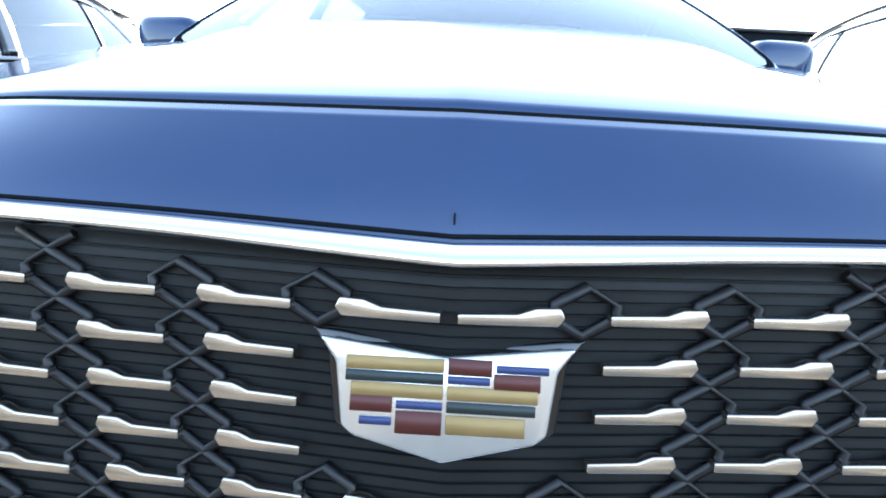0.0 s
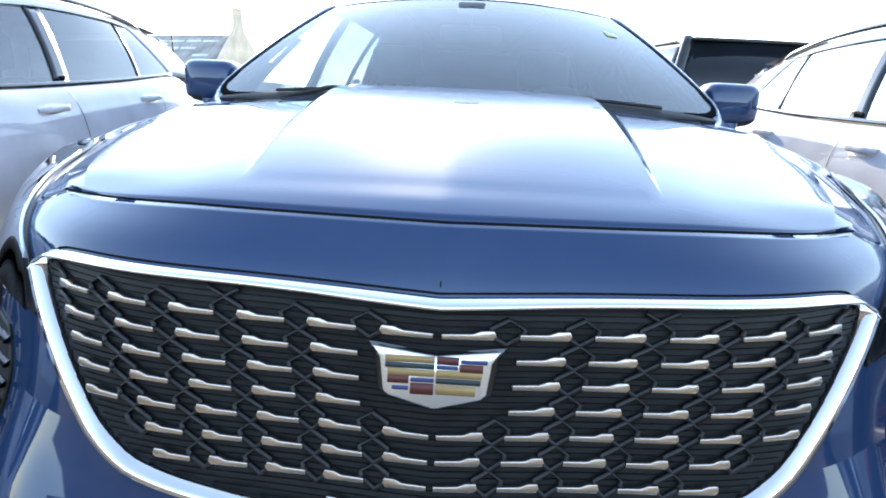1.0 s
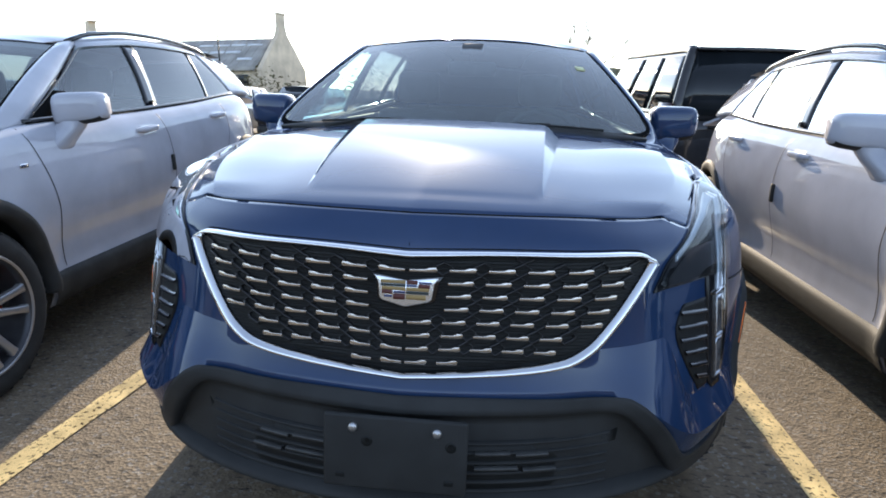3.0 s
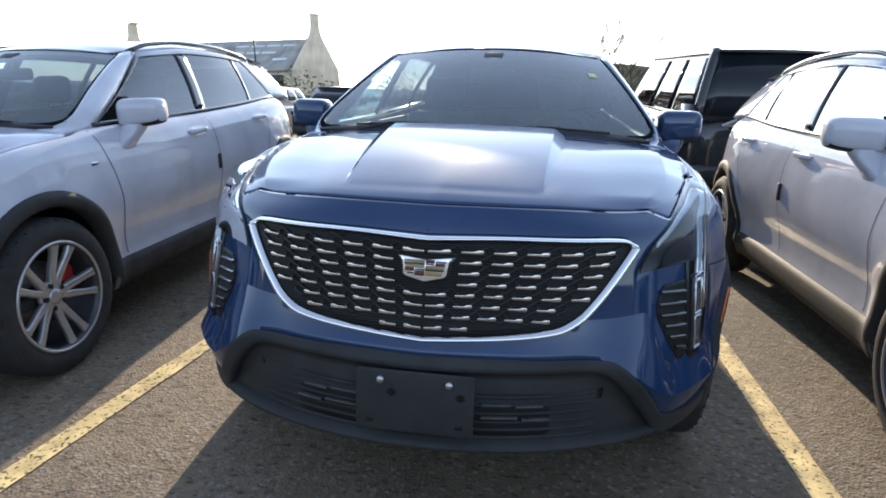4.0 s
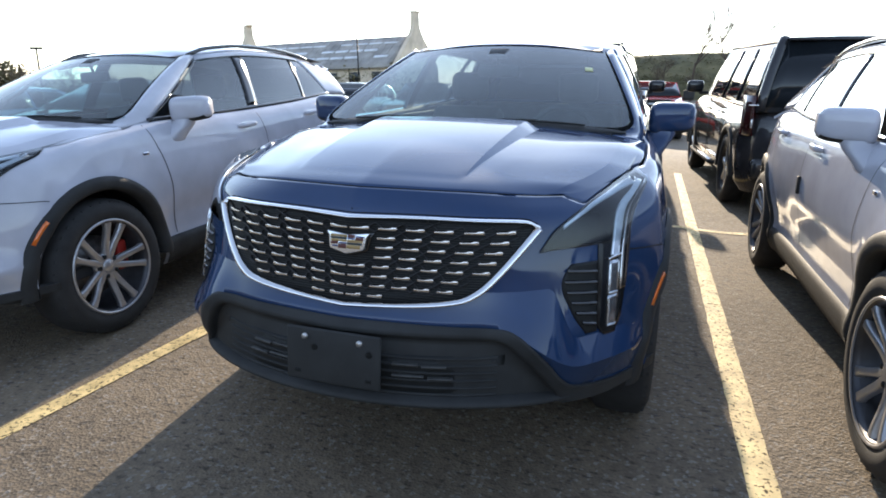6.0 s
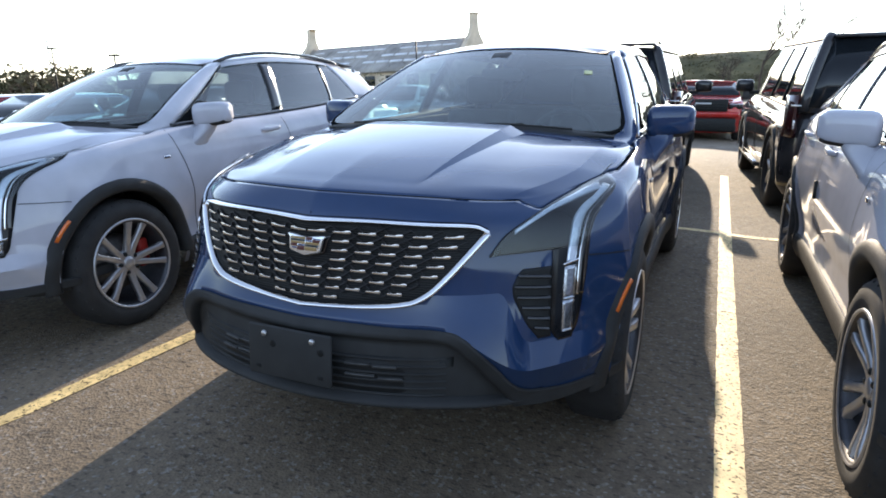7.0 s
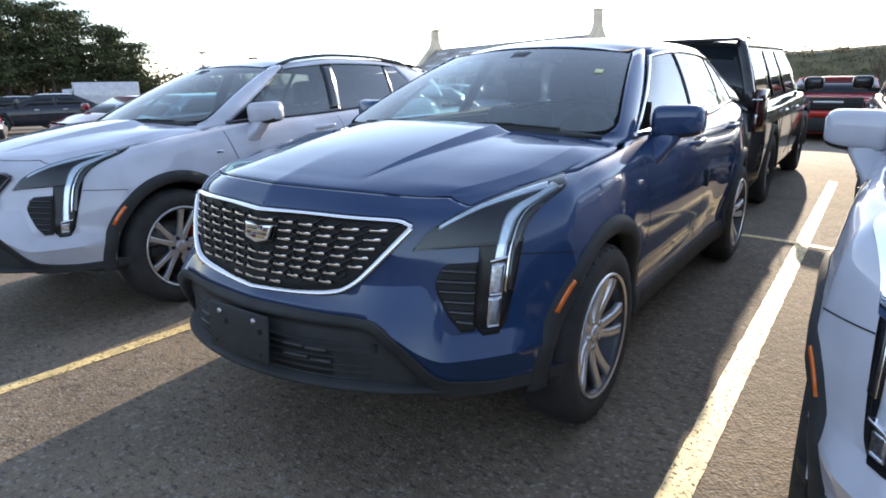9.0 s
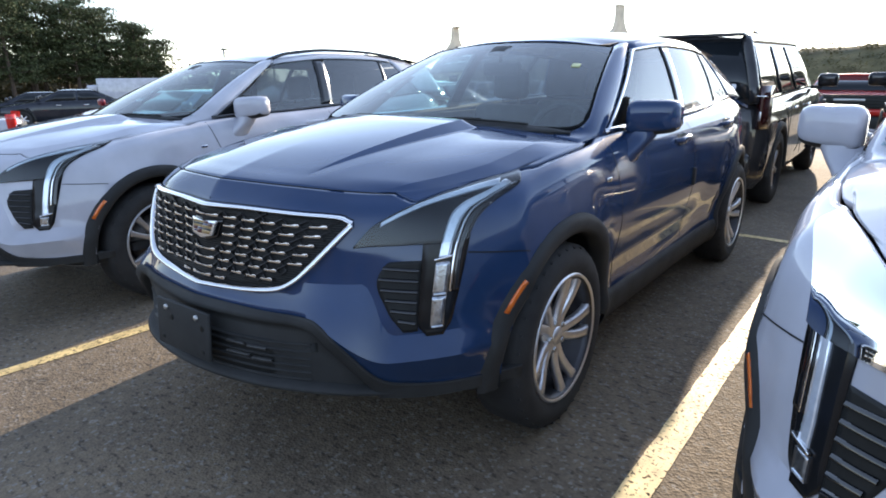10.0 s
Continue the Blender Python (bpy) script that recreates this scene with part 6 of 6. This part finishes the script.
def pine(x, y, h, seed):
    rng = random.Random(seed)
    v = thing("pine_tree", "tall dark green pine at the edge of the lot", "tree", pose(x, y, fall(x)), "pines at the edge of the lot")
    lean = (rng.uniform(-.03, .03), rng.uniform(-.03, .03))
    trunk = [(lean[0] * z, lean[1] * z, z) for z in (h * k / 8 for k in range(9))]
    part("trunk", tube(trunk, [lerp(.24, .04, k / 8) for k in range(9)], 8), M_BARK, v)
    limbs, crown = bmesh.new(), bmesh.new()
    z = h * .30
    while z < h * .97:
        for _ in range(rng.choice((2, 3, 3))):
            a = rng.uniform(0, 2 * math.pi)
            f = (z - h * .22) / (h * .75)
            ln = h * rng.uniform(.15, .30) * (1 - .70 * f ** 1.6) * (.6 + .4 * min(1, f * 4))
            end = Vector((lean[0] * z + ln * math.cos(a), lean[1] * z + ln * math.sin(a), z + ln * rng.uniform(.0, .35)))
            start = Vector((lean[0] * z, lean[1] * z, z))
            tube([tuple(start), tuple(start.lerp(end, .5) + Vector((0, 0, -.04 * ln))), tuple(end)], [.05, .035, .015], 5, limbs)
            for q in (.40, .60, .80, 1.0):
                if rng.random() < .27:
                    continue
                c = start.lerp(end, q) + Vector((rng.gauss(0, .25), rng.gauss(0, .25), .15))
                leaf_bits(crown, rng, c, (.62, .62, .15), 60, .14)
        z += h * rng.uniform(.028, .06)
    part("limb_frame", limbs, M_BARK, v)["kind"] = "stuff"
    part("crown", crown, M_NEEDLE, v)


for k, (x, y, h) in enumerate(((-64, 15, 10.8), (-66, 18.5, 11.8), (-63, 21.5, 10.6), (-67, 24.5, 11.6), (-64, 27.5, 10.2), (-66, 30.5, 10.4), (-64, 33.5, 9.0), (-65, 36.5, 7.4), (-70, 12, 11.5), (-71, 22, 11.5), (-70, 29, 10.8), (-65, 16.8, 11.2), (-67, 20.2, 11.6), (-68, 26, 11.8), (-66, 28.9, 11.2), (-65, 24, 10.9), (-68, 32.2, 10.6), (-63, 12.5, 10.6), (-67, 34.8, 9.2))):
    pine(x, y, h, 40 + k)


def bare_tree(x, y, h, seed, label="leafless tree with thin branches"):
    rng = random.Random(seed)
    v = thing("bare_tree", label, "tree", pose(x, y, fall(x)), "leafless trees")
    wood, twigs = bmesh.new(), bmesh.new()
    def grow(p, d, ln, r, depth):
        q = p + d * ln
        mid = p.lerp(q, .5) + Vector((rng.gauss(0, .04), rng.gauss(0, .04), 0)) * ln
        tube([tuple(p), tuple(mid), tuple(q)], [r, r * .85, r * .65], 5, wood if depth > 1 else twigs, caps=False)
        if depth == 0:
            if rng.random() < .35:                        # dry leaves left on the twigs
                leaf_bits(twigs, rng, q, (.10, .10, .10), 3, .045)
            return
        for _ in range(3 if depth > 1 else 5):
            nd = (d + Vector((rng.gauss(0, .48), rng.gauss(0, .48), rng.gauss(.10, .25)))).normalized()
            grow(p.lerp(q, rng.uniform(.45, 1)), nd, ln * rng.uniform(.55, .82), r * .58, depth - 1)
    grow(Vector((0, 0, 0)), Vector((rng.gauss(0, .03), rng.gauss(0, .03), 1)).normalized(), h * .30, h * .011, 5)
    part("trunk", wood, M_BARK, v)
    part("twig_mass", twigs, M_TWIG, v)["kind"] = "stuff"


for k, (x, y, h) in enumerate(((3.4, 46, 8.6), (6.5, 47, 5.4), (5.4, 44, 9.2), (1.5, 50, 4.6), (14, 50, 6.0), (-60, 42, 6.4), (-51.5, 45, 6.0), (-54.3, 41.1, 5.7), (-57.4, 36.7, 5.9), (-52, 50, 4.8), (-56, 44, 5.6), (-70, 60, 7), (1.0, 55, 3.6), (4.2, 56, 3.2), (8.0, 55, 3.9), (10.5, 54, 3.4))):
    bare_tree(x, y, h, 70 + k)


def scrub_bank():
    """A wooded bank that closes the view beyond the lot."""
    rng = random.Random(5)
    P = []
    for i in range(61):
        x = -10 + 90 * i / 60
        P.append([(x, 58 + q * 14, (-.4 if q == 0 else (3.75 + .4 * noise.noise((x * .08, 3, 1)) + .25 * math.sin(x * .31)) * min(1, q * 2.2) * min(1, (x + 10.5) / 2.5))) for q in (0, .15, .3, .5, .8, 1)])
    bank = tagged(part("bank", sheet(P), M_SCRUB, None), "scrub-covered bank beyond the lot", "bank", kind="structure")
    bm = bmesh.new()
    for i in range(520):
        x = rng.uniform(-8.5, 60)
        q = rng.uniform(0, .5)
        z = 3.75 * min(1, q * 2.2) * min(1, (x + 10.5) / 2.5)
        leaf_bits(bm, rng, (x, 58 + q * 14, z + .02), (.55, .4, .14), 40, .12)
    tagged(part("scrub", bm, M_SCRUB, None), "dry olive-brown scrub on the bank", "scrub", kind="stuff")
    bm = bmesh.new()
    for i in range(620):
        y = rng.uniform(4, 52)
        x = rng.uniform(-84, -74) + max(0, y - 30) * .4
        leaf_bits(bm, rng, (x, y, fall(x) + rng.uniform(.2, 4.2)), (.9, .9, .6), 30, .40)
    for i in range(420):
        x = rng.uniform(-130, -58)
        y = rng.uniform(20, 75)
        leaf_bits(bm, rng, (x, y + 12, fall(x) + rng.uniform(.3, 1.8)), (.8, .6, .5), 26, .28)
    tagged(part("undergrowth", bm, M_SCRUB, None), "brown undergrowth below the pines", "scrub", kind="stuff")
    bm = bmesh.new()
    for i in range(60):
        x = rng.uniform(-40, -10)
        leaf_bits(bm, rng, (x, 50 + (x + 60) / 51 * 3, fall(x) + rng.uniform(.3, 2.0)), (.6, .4, .5), 30, .16)
    tagged(part("hedge", bm, M_SCRUB, None), "thin brown shrubs before the wall", "shrub", kind="stuff")


scrub_bank()


def street_lamp(x, y, h):
    v = thing("lot_lamp", "dark lamp post with a flat lamp head", "lamp post", pose(x, y, fall(x)))
    part("pole", tube([(0, 0, 0), (0, 0, h * .5), (0, 0, h)], [.10, .08, .06], 8), M_GRILLE, v)
    part("arm", tube([(-.5, 0, h), (.5, 0, h)], .04, 6), M_GRILLE, v)
    part("lamp_head", box((.9, .35, .14), (0, 0, h + .06), .03), M_GRILLE, v)


street_lamp(-40.5, 32.5, 3.0 - fall(-40.5))
street_lamp(-58.0, 40.0, 6.2)


def mast(x, y, h):
    """A slim guyed mast with rungs, far off."""
    v = thing("mast", "slim grey radio mast far beyond the lot", "mast", pose(x, y, fall(x)))
    part("pole", tube([(0, 0, 0), (0, 0, h * .5), (0, 0, h)], [.16, .12, .06], 6), M_STEEL, v)
    for k in range(9):
        part("cross_arm", tube([(-.4, -.3, h * (.36 + .075 * k)), (.4, .3, h * (.36 + .075 * k))], .05, 5), M_STEEL, v)


mast(-80.8, 55.5, 9.0)


# unseen wall added behind the camera; it closes the lot and darkens reflections
P = [[(x, -17.0, z) for z in (-4, 4.6)] for x in (-90, -30, 30, 90)]
tagged(part("reflection_wall", slab(P, 0, .3, centre=(0, 0, 0)), M_DARKWALL, None), "unseen dark wall added behind the camera to darken reflections", "wall", kind="structure")
